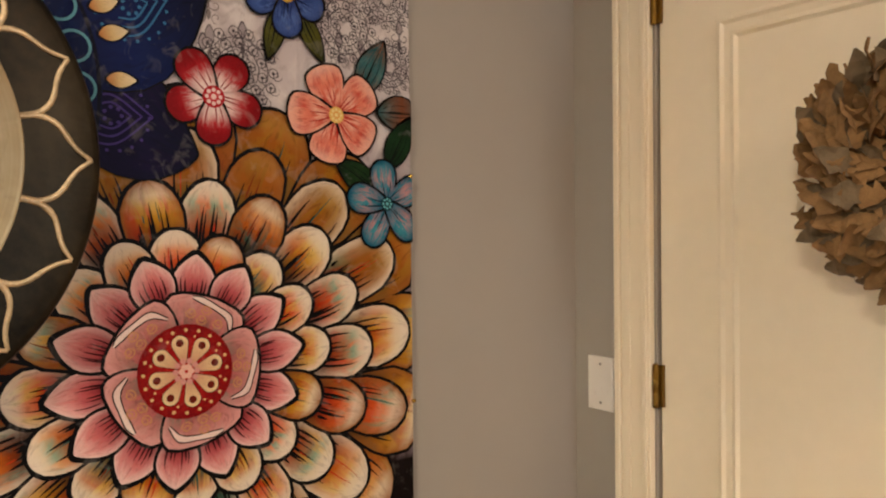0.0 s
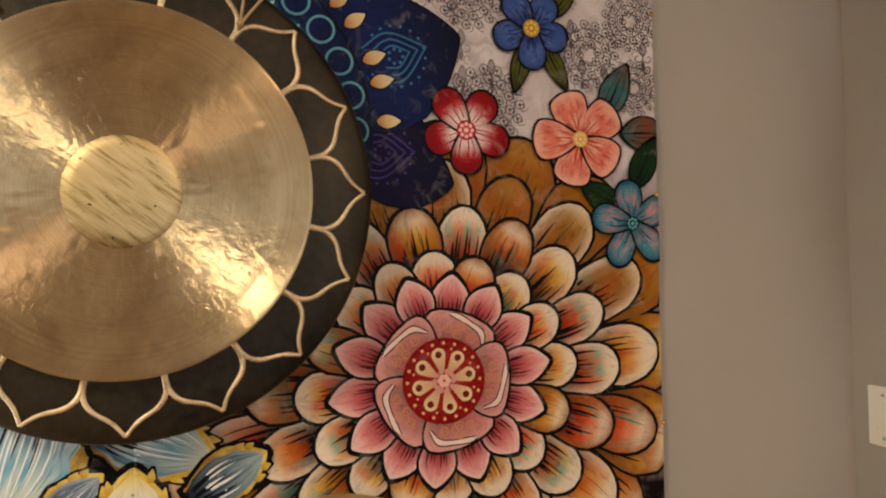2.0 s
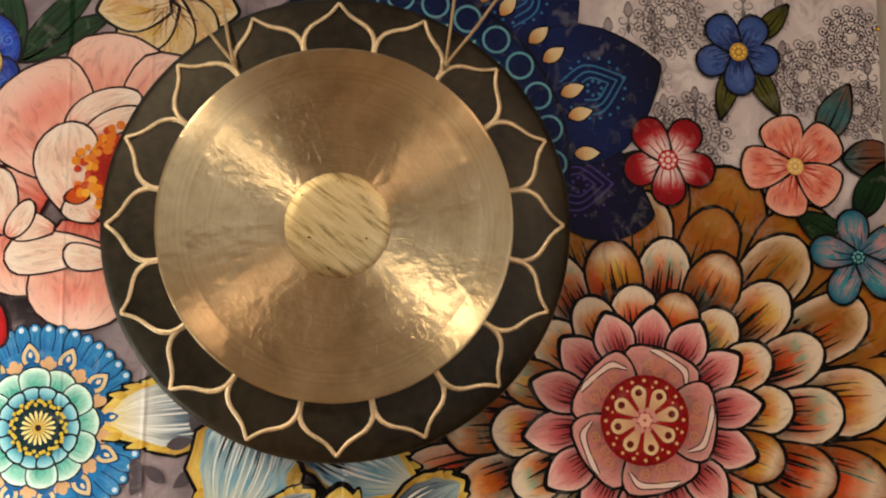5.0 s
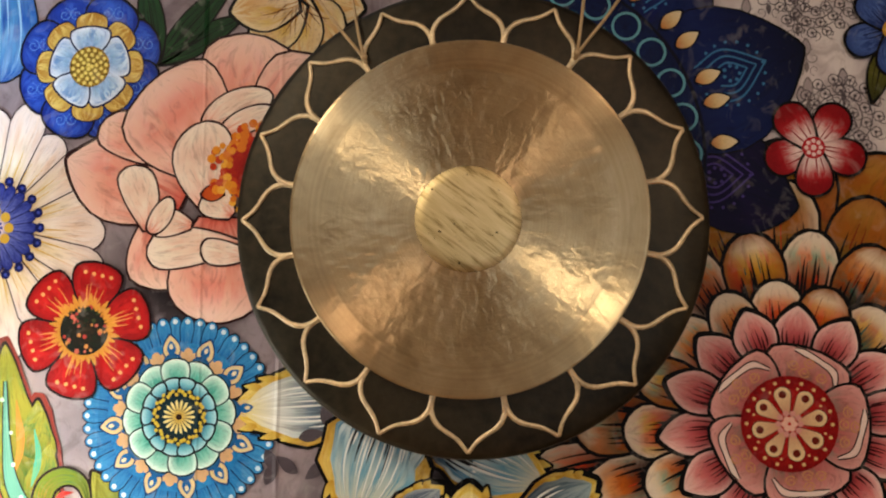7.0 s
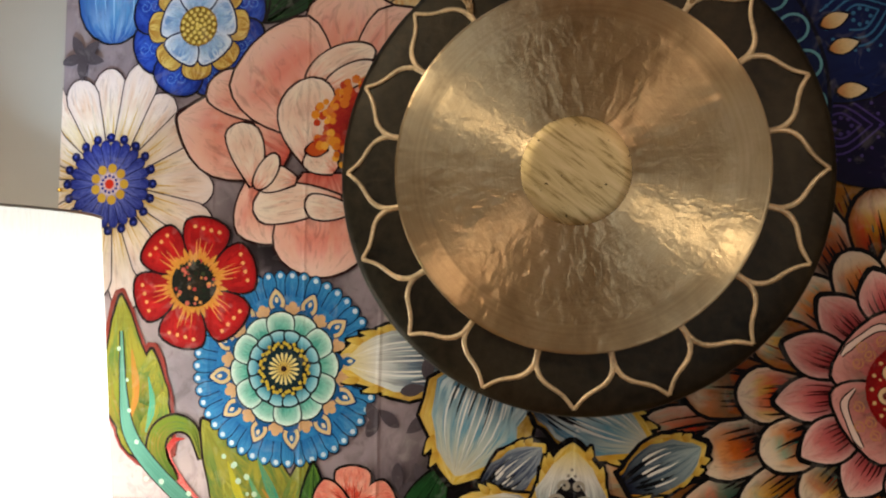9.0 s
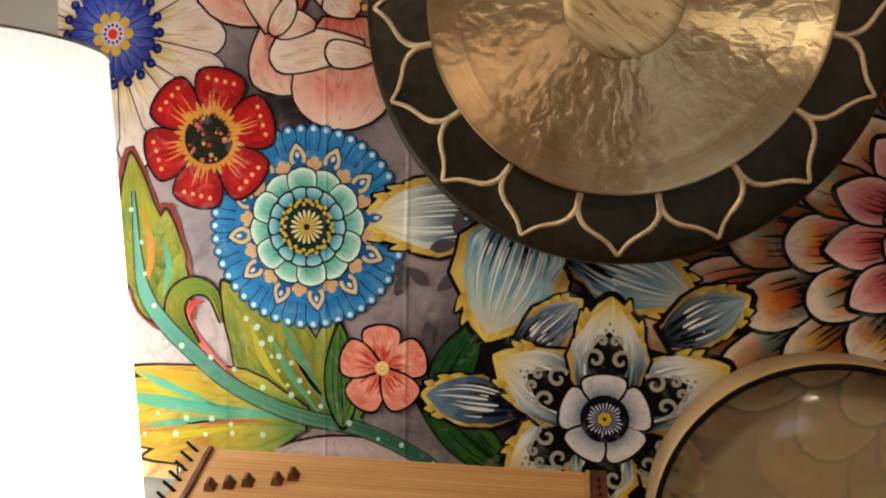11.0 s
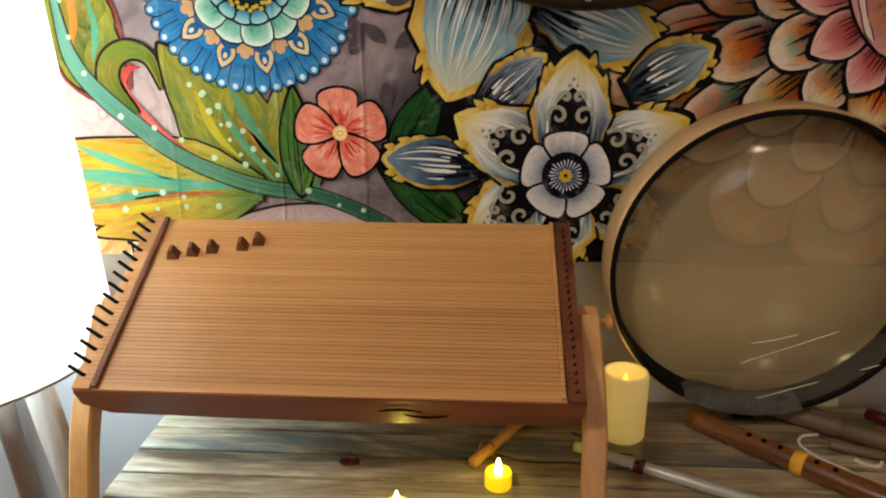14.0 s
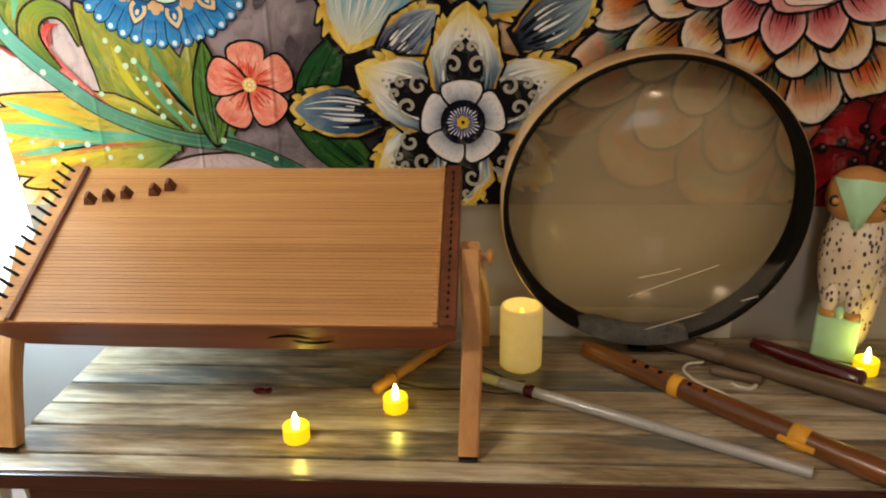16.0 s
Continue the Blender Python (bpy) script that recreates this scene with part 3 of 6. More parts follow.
PROFILES = {
    "round": lambda s: math.sqrt(max(0, 1 - ((s - 0.64) / 0.36) ** 2)) if s > 0.64 else 0.42 + 0.58 * math.sin(math.pi / 2 * s / 0.64),
    "club": lambda s: math.sqrt(max(0, 1 - ((s - 0.7) / 0.3) ** 2)) if s > 0.7 else 0.2 + 0.8 * (s / 0.7) ** 0.9,
    "point": lambda s: (0.45 + 0.55 * math.sin(math.pi / 2 * s / 0.5)) if s < 0.5 else max(0, math.cos(math.pi / 2 * (s - 0.5) / 0.5)) ** 0.8,
    "leaf": lambda s: max(0, math.sin(math.pi * s ** 0.85)) ** 0.85,
    "flame": lambda s: (0.35 + 0.65 * math.sin(math.pi / 2 * s / 0.42)) if s < 0.42 else max(0, 1 - (s - 0.42) / 0.58) ** 0.75,
    "slim": lambda s: math.sqrt(max(0, 1 - ((s - 0.75) / 0.25) ** 2)) if s > 0.75 else 0.4 + 0.6 * s / 0.75,
    "spade": lambda s: 1.0 if s < 0.35 else max(0, 1 - (s - 0.35) / 0.65) ** 0.85,
    "oval": lambda s: math.sqrt(max(0, 1 - (2 * s - 1) ** 2)),
    "heart": lambda s: (0.25 + 0.75 * math.sin(math.pi / 2 * s / 0.7)) if s < 0.7 else max(0, 1 - ((s - 0.7) / 0.3) ** 3.2) ** 0.6,
}


class Print:
    """One printed motif: thin ink shapes laid on the cloth, one above the other."""

    def __init__(self, name, level, label=""):
        self.name, self.z, self.label = name, level, label
        self.v, self.f, self.a, self.b, self.u = [], [], [], [], []
        self.rng = random.Random(len(name) * 7 + int(level))
        self.n = 0

    def nudge(self):
        """A hair of height, so that no two shapes share a plane."""
        self.n = (self.n + 1) % 70
        return self.n * 0.012

    def vert(self, x, z, a, b, u, lift=0.0):
        x, z = max(LEFT, min(RIGHT, x)), max(TZ + 0.001, min(TOP, z))
        self.v.append((x - TX, -(self.z + lift) * STEP - 0.0006, z - TZ))
        self.a.append(tuple(0.93 * k ** 1.22 for k in a))
        self.b.append(tuple(0.93 * k ** 1.22 for k in b))
        self.u.append(u)
        return len(self.v) - 1

    def sheet(self, rows):
        for p, q in zip(rows, rows[1:]):
            for i in range(len(p) - 1):
                self.f.append((p[i], p[i + 1], q[i + 1], q[i]))

    def petal(self, c, ang, length, width, shape, ink, ink_b=None, edge=None, out=0.003, r0=0.0, bend=0.0, lift=0, jag=0.0, line=BLK, brush=(3.2, 2.0)):
        """A petal from r0 along ang (degrees): inks from root to tip, a second set in strokes, an edge ink and a dark outline."""
        prof = PROFILES[shape]
        lift += self.nudge()
        ink_b = ink_b or ink
        ca, sa = math.cos(radians(ang)), math.sin(radians(ang))
        seed = self.rng.uniform(0, 90)
        jags = [self.rng.uniform(-jag, jag) for _ in range(40)]
        for ring in (0, 1):
            if ring == 0 and out <= 0:
                continue
            o = out if ring == 0 else 0.0
            n, rows = 12, []
            for i in range(n + 1):
                s = 0.5 - 0.5 * math.cos(math.pi * i / n)
                hw = width * prof(s) + o
                if i == n and shape in ("round", "club", "slim", "oval", "heart"):
                    hw = width * prof(0.985) * 0.5 + o
                l = r0 + s * length + (o * (2 * s - 1) * (1.6 if shape in ("point", "leaf", "flame", "spade") else 1.0))
                row = []
                for j in range(-3, 4):
                    w = j / 3
                    side = w * (hw * (1 + (jags[(i * 2 + (j > 0)) % 40] if abs(j) == 3 else 0))) + bend * length * s * s
                    x, z = c[0] + l * ca - side * sa, c[1] + l * sa + side * ca
                    if ring == 0:
                        row.append(self.vert(x, z, line, line, (0, 0, 0), lift))
                    else:
                        a, b = stops(ink, s), stops(ink_b, s)
                        if edge is not None:
                            k = max(abs(w) ** 3 * min(1, 0.3 + s), max(0, (s - 0.84) / 0.16))
                            a, b = blend(a, edge, k), blend(b, edge, k * 0.8)
                        row.append(self.vert(x, z, a, b, (w * brush[0] + seed, s * brush[1] + seed, seed), lift + 1))
                rows.append(row)
            self.sheet(rows)
        self.last = (c, ca, sa, length, width, prof, r0, bend)
        return self

    def veins(self, n, s0, s1, thick, colour, lift=2, spread=0.75, vary=0.3):
        """Tapered brush lines inside the last petal."""
        c, ca, sa, length, width, prof, r0, bend = self.last
        for k in range(n):
            w = spread * (2 * (k + 0.5 + self.rng.uniform(-0.42, 0.42)) / n - 1) if n > 1 else 0.0
            start = max(0.0, s0 + (s1 - s0) * self.rng.uniform(-0.10, 0.22)) if n > 1 else s0
            heavy = thick * self.rng.uniform(0.6, 1.35) if n > 1 else thick
            up = lift + self.nudge()
            e = s1 * (1 - vary * self.rng.random())
            rows = []
            for i in range(6):
                q = i / 5
                s = start + (e - start) * q
                th = heavy * (1 - q) ** 0.7 * min(1.0, 0.45 + 2.2 * q) + 0.0003
                row = []
                for d in (-1, 1):
                    side = w * width * prof(s) * 0.85 + d * th / 2 + bend * length * s * s
                    l = r0 + s * length
                    row.append(self.vert(c[0] + l * ca - side * sa, c[1] + l * sa + side * ca, colour, colour, (0, 0, 0), up))
                rows.append(row)
            self.sheet(rows)
        return self

    def disc(self, c, r, ink, ink_b=None, lift=0, squash=1.0, n=28, brush=5):
        ink_b = ink_b or ink
        lift += self.nudge()
        rows = []
        for i in range(5):
            q = i / 4
            rows.append([self.vert(c[0] + r * q * math.cos(2 * math.pi * k / n), c[1] + squash * r * q * math.sin(2 * math.pi * k / n), stops(ink, q), stops(ink_b, q),
                                   (brush * q * math.cos(2 * math.pi * k / n) + r * 99, brush * q * math.sin(2 * math.pi * k / n), 0), lift) for k in range(n + 1)])
        self.sheet(rows)
        return self

    def band(self, c, r, w, ink, lift=0, n=40, a0=0.0, a1=360.0):
        lift += self.nudge()
        rows = []
        for rr in (r - w / 2, r + w / 2):
            rows.append([self.vert(c[0] + rr * math.cos(radians(a0 + (a1 - a0) * k / n)), c[1] + rr * math.sin(radians(a0 + (a1 - a0) * k / n)), ink, ink, (0, 0, 0), lift) for k in range(n + 1)])
        self.sheet(rows)
        return self

    def dots(self, c, r, n, size, ink, lift=0, a0=0.0, squash=1.0):
        for k in range(n):
            a = radians(a0 + 360 * k / n)
            self.disc((c[0] + r * math.cos(a), c[1] + r * math.sin(a)), size, [ink], None, lift, squash, 8)
        return self

    def curl(self, c, r, ang, turns, thick, ink, lift=0, hand=1):
        lift += self.nudge()
        rows, n = [], 26
        for i in range(n + 1):
            q = i / n
            a = radians(ang) + hand * 2 * math.pi * turns * q
            rr = r * (1 - 0.85 * q)
            th = thick * (0.35 + 0.65 * math.sin(math.pi * (0.15 + 0.75 * q)))
            rows.append([self.vert(c[0] + (rr + d * th) * math.cos(a), c[1] + (rr + d * th) * math.sin(a), ink, ink, (0, 0, 0), lift) for d in (-0.5, 0.5)])
        self.sheet(rows)
        return self

    def ribbon(self, pts, widths, ink, ink_b=None, out=0.003, lift=0, line=BLK):
        p = [Vector((x, z, 0)) for x, z in pts]
        p = arc(p, 8)
        m = len(p) - 1
        for ring in (0, 1):
            o = out if ring == 0 else 0
            if ring == 0 and not out:
                continue
            rows = []
            for i, q in enumerate(p):
                d = (p[min(i + 1, m)] - p[max(i - 1, 0)]).normalized()
                f = i / m * (len(widths) - 1)
                k = min(int(f), len(widths) - 2)
                w = widths[k] + (widths[k + 1] - widths[k]) * (f - k) + o
                row = []
                for j in (-1, -0.4, 0.4, 1):
                    x, z = q.x - d.y * w * j, q.y + d.x * w * j
                    a = line if ring == 0 else stops(ink, i / m)
                    b = line if ring == 0 else stops(ink_b or ink, i / m)
                    row.append(self.vert(x, z, a, b, (j * 4 + 3, i / m * 2, 1), lift + ring))
                rows.append(row)
            self.sheet(rows)
        return self

    def done(self):
        me = bpy.data.meshes.new(self.name)
        me.from_pydata(self.v, [], self.f)
        for key, vals in (("ink", self.a), ("ink_b", self.b)):
            at = me.attributes.new(key, "FLOAT_COLOR", "POINT")
            at.data.foreach_set("color", [x for c in vals for x in (*c, 1)])
        at = me.attributes.new("brush", "FLOAT_VECTOR", "POINT")
        at.data.foreach_set("vector", [x for u in self.u for x in u])
        me.materials.append(M_PRINT)
        ob = new(self.name, me)
        ob.parent = tap
        if self.label:
            tagged(ob, self.label, kind="stuff" if self.name == "filigree" else "")
        return ob


def ground_ink(x, z):
    """The printed ground: mauve grey, white filigree field, dark round the big blooms."""
    mauve, white, dark, brown = K("a2969a"), K("e8e2e0"), K("141014"), K("3a2014")
    c = mauve
    n = noise.noise(Vector((x * 5, z * 5, 1.3)))
    c = blend(c, K("5c4a52"), (n - 0.02) * 1.6)
    d = math.hypot(x + 0.2, (z - 0.86) * 0.9)
    c = blend(c, dark, (0.33 - d + 0.10 * n) * 7)
    d = math.hypot(x - 0.27, z - 1.08)
    c = blend(c, brown, (0.46 - d) * 14)
    wf = min((x - 0.12) * 9, (z - 1.40 + 0.1 * (x - 0.4)) * 12)
    c = blend(c, white, wf)
    d = math.hypot(x + 0.67, z - 1.33)
    c = blend(c, K("2a2228"), (0.16 - d + 0.05 * n) * 9)
    c = blend(c, K("d8c4c0"), min((-0.58 - x) * 6, (1.16 - z + 0.3 * n) * 6, 0.85))
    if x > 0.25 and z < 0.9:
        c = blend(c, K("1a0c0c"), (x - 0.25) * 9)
    return c


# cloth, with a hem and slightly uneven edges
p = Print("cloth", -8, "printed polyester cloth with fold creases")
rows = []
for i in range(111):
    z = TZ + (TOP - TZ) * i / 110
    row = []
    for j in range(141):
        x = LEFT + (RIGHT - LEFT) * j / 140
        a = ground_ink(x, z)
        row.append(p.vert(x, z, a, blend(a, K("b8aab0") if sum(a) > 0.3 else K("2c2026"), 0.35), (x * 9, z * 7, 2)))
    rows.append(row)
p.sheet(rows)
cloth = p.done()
sol = cloth.modifiers.new("thickness", "SOLIDIFY")
sol.thickness, sol.offset = 0.0008, -1.0

# filigree on the white field
p = Print("filigree", 0, "grey line filigree on white")
fr = random.Random(11)
for k in range(34):
    x, z = fr.uniform(0.22, 0.67), fr.uniform(1.46, 1.95)
    g = K("787276") if fr.random() < 0.6 else K("98908f")
    for h in (-1, 1):
        p.curl((x + h * 0.010, z), 0.013, 90, 1.1, 0.0019, g, 0, h)
        p.curl((x + h * 0.012, z - 0.020), 0.009, -90, 1.0, 0.0014, g, 0, -h)
    p.petal((x, z + 0.006), 90, 0.022, 0.006, "leaf", [K("b9b0b2")], None, None, 0.0016, line=g)
    p.petal((x, z - 0.006), -90, 0.018, 0.004, "leaf", [g], None, None, 0)
for c, r in (((0.55, 1.655), 0.055), ((0.36, 1.56), 0.06), ((0.635, 1.72), 0.05), ((0.33, 1.745), 0.055), ((0.64, 1.60), 0.045)):
    g = K("645d62")
    for q, n in ((0.98, 15), (0.68, 11), (0.36, 7)):
        for k in range(n):
            a = 2 * math.pi * (k + 0.3 * (n % 3)) / n
            cc = (c[0] + r * q * math.cos(a), c[1] + r * q * math.sin(a))
            p.band(cc, r * 0.13, 0.0015, g, 2, 14).disc(cc, r * 0.045, [g], None, 3, 1, 8)
            p.curl((cc[0] + 0.006, cc[1] - 0.004), r * 0.15, math.degrees(a), 1.2, 0.0014, g, 2, 1 if k % 2 else -1)
        p.band(c, r * q * 0.84, 0.0014, g, 2, 40)
p.done()

# big orange bloom, ring behind ring
BC = (0.272, 1.098)
p = Print("printed_dahlia", 4, "huge orange, white and pink layered bloom")
ALT = (inks("0c0605", "140a06", "241008", "5a2a0c", "b85a14", "dc9030", "ecdcc0", "fbf6ea"), inks("0c0806", "10140e", "1c241a", "2c4a3c", "4a7e6c", "c8702a", "e8d8bc", "fbf6ea"),
       inks("100805", "1c1208", "3a240a", "7a5210", "c08a14", "e0b440", "eee2c2", "fdf8ee"), inks("120605", "200a06", "40140a", "8a2c10", "d04a18", "e28040", "ecd6c0", "fbf4ea"),
       inks("0e0806", "180c06", "34180a", "84400e", "c0601a", "7aa890", "e8dcc4", "fbf6ec"))
GOLD = (inks("100a05", "3a2a0c", "8a6414", "a87818", "b0842a", "d0aa60"), inks("0c0c08", "2a3420", "5a6a3a", "a06c18", "b06c22", "d8b468"), inks("140805", "4a1e0a", "9a4a14", "a8681c", "a07426", "cea258"))
lv = 0
for ring, (n, r, w, off, long) in enumerate(((17, 0.475, 0.070, 4, 0.20), (17, 0.408, 0.050, 89, 0.19), (18, 0.322, 0.042, 81, 0.145), (16, 0.237, 0.037, 94, 0.120))):
    for half in (0, 1):
        for k in range(half, n, 2):
            a = off - 360 * k / n
            # the bloom is drawn a little wider than it is high
            rr = r * (1 + p.rng.uniform(-0.02, 0.02)) * (1 - 0.12 * math.sin(radians(a)) ** 2)
            kk = p.rng.randrange(5)
            crown = ring < 2 and math.sin(radians(a)) > 0.3
            first = GOLD[kk % 3] if crown else ALT[kk]
            second = GOLD[(kk + 1) % 3] if crown else ALT[(kk + 1 + p.rng.randrange(4)) % 5]
            tip = K("eadcc8") if ring and k % 4 != 1 else K("a87038")
            p.petal(BC, a, long, w * p.rng.uniform(0.94, 1.08), "round", first, second, tip, 0.0050, rr - long, lift=lv, brush=(1.5, 1.7), jag=0.03)
            p.veins(7, 0.30, 0.80, 0.0056, K("0e0605"), lv + 2, 0.85, 0.5)
            p.veins(2, 0.50, 0.90, 0.0026, K(("c8441c", "8a3a14", "2c6a62")[k % 3]), lv + 2, 0.4, 0.5)
        lv += 3
for half in (0, 1):
    for k in range(half, 14, 2):
        p.petal(BC, 84 + 360 * k / 14, 0.098 - 0.018 * abs(math.sin(radians(84 + 360 * k / 14))), 0.0315, "point", inks("3a0c12", "8a2830", "c8686c", "eab4ae", "f6dcd6"), inks("5a1418", "b04a4e", "e08c8a", "f2ccc4"), K("f6dad4"), 0.0045, 0.095, lift=lv)
        p.veins(6, 0.18, 0.66, 0.0034, K("4a0e16"), lv + 2, 0.8)
    lv += 3
for k in range(5):
    a = 70 + 72 * k
    p.petal(BC, a, 0.092, 0.061, "heart", inks("8a222a", "b8565a", "c88480", "e0a8a2"), inks("c06066", "6e7a6c", "b87a74", "e8bcb4"), K("e4b0aa"), 0.0042, 0.022, lift=lv)
    ca, sa = math.cos(radians(a)), math.sin(radians(a))
    p.ribbon([(BC[0] + r * math.cos(radians(a + d)), BC[1] + r * math.sin(radians(a + d))) for d, r in ((-34, 0.084), (-22, 0.100), (-8, 0.103), (6, 0.108), (14, 0.111))], [0.0008, 0.0045, 0.003, 0.004, 0.0008], inks("f0d8d0", "f6e8e0"), None, 0.002, lv + 3)
    for d, q in ((-16, 0.084), (0, 0.096), (14, 0.088), (2, 0.080)):
        cc = (BC[0] + q * math.cos(radians(a + d)), BC[1] + q * math.sin(radians(a + d)))
        for h in (-1, 1):
            p.curl(cc, 0.009, a + 90 * h, 1.5, 0.0012, K("d0a070"), lv + 3, h)
    lv += 6
p.disc(BC, 0.071, inks("c02a22", "a81a1c", "8a1018"), inks("d0382a", "9a1a1a"), lv)
p.dots(BC, 0.062, 20, 0.0028, K("e8c890"), lv + 1).dots(BC, 0.053, 16, 0.002, K("e8c890"), lv + 1, 8)
for k in range(8):
    p.petal(BC, 45 * k + 12, 0.042, 0.0125, "club", inks("d8a88a", "f0dcae"), None, None, 0.0012, 0.013, lift=lv + 1, line=K("6a1010"))
    a = radians(45 * k + 12)
    p.disc((BC[0] + 0.044 * math.cos(a), BC[1] + 0.044 * math.sin(a)), 0.0058, inks("7a2a18"), None, lv + 4, 1, 12)
p.dots(BC, 0.016, 10, 0.0045, K("e0a8a0"), lv + 3).dots(BC, 0.007, 6, 0.005, K("f0c8b8"), lv + 4)
p.done()

# deep blue mandala flower behind the disc
MC = (-0.14, 1.505)
p = Print("printed_mandala", 60, "deep blue and violet mandala flower")
for a, r, cols in ((84, 0.45, inks("0c1a4a", "0f2a6c", "0a1a4a")), (52, 0.47, inks("0c1a4a", "10246a", "0c1440")), (2, 0.430, inks("140c30", "20164a", "1a1038")), (20, 0.478, inks("0a1640", "0e2a66", "081638"))):
    violet = a == 2
    lv = 8 if a == 20 else (4 if violet else 0)
    p.petal(MC, a, r - 0.2, 0.104 if violet else 0.116, "point", cols, inks("0a1030", "1a1444" if violet else "16306a", "0a1638"), None, 0.002, 0.2, lift=lv, bend=-0.42 if violet else 0.0)
    c2 = (MC[0] + (r - 0.115) * math.cos(radians(a)), MC[1] + (r - 0.115) * math.sin(radians(a)) - (0.045 if violet else 0.0))
    ink = K("5a4a92") if violet else K("4a86b0")
    for q in (1.0, 0.72, 0.45):
        for h in (-1, 1):
            p.ribbon([(c2[0] + 0.055 * q * math.cos(radians(a)), c2[1] + 0.055 * q * math.sin(radians(a))),
                      (c2[0] - h * 0.040 * q * math.sin(radians(a)), c2[1] + h * 0.040 * q * math.cos(radians(a))),
                      (c2[0] - 0.05 * q * math.cos(radians(a)) - h * 0.028 * q * math.sin(radians(a)), c2[1] - 0.05 * q * math.sin(radians(a)) + h * 0.028 * q * math.cos(radians(a)))], [0.0012, 0.0016, 0.0012], [ink], out=0, lift=lv + 3)
    p.dots(c2, 0.050, 18, 0.0026, ink, lv + 3).dots(c2, 0.012, 7, 0.003, ink, lv + 3)
p.disc(MC, 0.302, inks("0a2a5a", "123a74", "0c2a5a"), inks("0a4a7a", "0c1e50"), 12, n=60)
p.band(MC, 0.298, 0.005, K("0a1430"), 13, 60)
for k in range(30):
    a = radians(12 * k)
    c2 = (MC[0] + 0.272 * math.cos(a), MC[1] + 0.272 * math.sin(a))
    p.band(c2, 0.021, 0.004, K("7ab4c0"), 14, 20)
    c3 = (MC[0] + 0.232 * math.cos(a + 0.1), MC[1] + 0.232 * math.sin(a + 0.1))
    p.disc(c3, 0.020, inks("0e6a86", "2a90a0", "0a3a64"), None, 13, 1, 14)
    for q in range(5):
        p.petal(c3, 72 * q + 12 * k, 0.016, 0.003, "leaf", inks("c8e0e0"), None, None, 0, 0.002, lift=15)
for a in (3, 14.5, 21.5, 33, 40, 52, 59):
    p.petal(MC, a, 0.040, 0.011, "leaf", inks("c88a4a", "e8d0a0", "f0e4c4"), None, None, 0.0022, 0.308, lift=14, line=K("081030"))
p.done()


def bloom(name, label, c, level, n, r, w, shape, ink, ink_b, edge, a0, core, veins=(0, "000000"), out=0.0035, r0=0.008, ellipse=0.06):
    p = Print(name, level, label)
    for half in (0, 1):
        for k in range(half, n, 2):
            p.petal(c, a0 + 360 * k / n, (r - r0) * (1 + p.rng.uniform(-ellipse, ellipse)), w, shape, ink, ink_b, edge, out, r0, lift=half * 3)
            if veins[0]:
                p.veins(veins[0], 0.05, 0.62, 0.0026, K(veins[1]), half * 3 + 2)
    p.disc(c, core[0], inks(*core[1]), None, 7)
    p.dots(c, core[0] * 0.62, 8, core[0] * 0.2, K(core[2]), 8).disc(c, core[0] * 0.25, [K(core[2])], None, 8)
    return p


def leaf(name, c, ang, length, width, level, cols, bend=0.0, vein="0e1c14", label=""):
    p = Print(name, level, label or "printed painted leaf")
    p.petal(c, ang, length, width, "leaf", inks(*cols), inks(*cols[::-1]), None, 0.003, bend=bend)
    p.veins(1, 0.0, 0.95, 0.003, K(vein), 2, vary=0.0)
    p.veins(4, 0.1, 0.8, 0.0018, K(vein), 2)
    p.done()


leaf("printed_leaf", (0.575, 1.545), 62, 0.105, 0.026, 84, ("2a5a60", "4a7c80", "a0623a"))
leaf("printed_leaf", (0.612, 1.515), 2, 0.10, 0.030, 85, ("355a58", "8a5a40", "4a7a80"))
leaf("printed_leaf", (0.632, 1.42), 62, 0.10, 0.024, 86, ("142a18", "24482a", "10301c"))
leaf("printed_leaf", (0.61, 1.375), 148, 0.095, 0.024, 86, ("12281a", "2a4a26", "183a1e"))
leaf("printed_leaf", (0.43, 1.665), -105, 0.085, 0.016, 84, ("3a4018", "6a6a2c", "4c4c20"))
leaf("printed_leaf", (0.465, 1.665), -62, 0.085, 0.016, 84, ("3a4018", "6a6a2c", "4c4c20"))
leaf("printed_leaf", (0.475, 1.715), 48, 0.075, 0.016, 84, ("3a4018", "6a6a2c", "4c4c20"))
bloom("printed_flower", "red and white five-petalled flower", (0.319, 1.512), 88, 5, 0.076, 0.0262, "round", inks("f6e4e0", "f8e8e4", "f2d4d0", "b01c28", "98121e", "8a0e1a"), inks("f8ece8", "f6e4e0", "c83a42", "a01824", "98121e"), K("98121e"), 54,
      (0.017, ("e05058", "c02030"), "f8e0dc"), (3, "a02834")).done()
bloom("printed_flower", "coral five-petalled flower", (0.529, 1.503), 88, 5, 0.086, 0.034, "heart", inks("b02a20", "e06a54", "f0a088", "f6ccb8"), inks("e88a70", "f6c8b4", "d8503e", "f8dccc"), K("f2b8a4"), 110,
      (0.014, ("e8a860", "f0d080"), "f4e4a8"), (3, "b82820")).done()
bloom("printed_flower", "violet-blue five-petalled flower", (0.441, 1.692), 88, 5, 0.068, 0.0245, "round", inks("141c44", "2c4480", "4a66a4", "5a74ac"), inks("26387a", "6a86c0", "44609c"), K("3c5490"), 55,
      (0.015, ("b08030", "d8b050"), "f0d878"), (2, "141c40")).done()
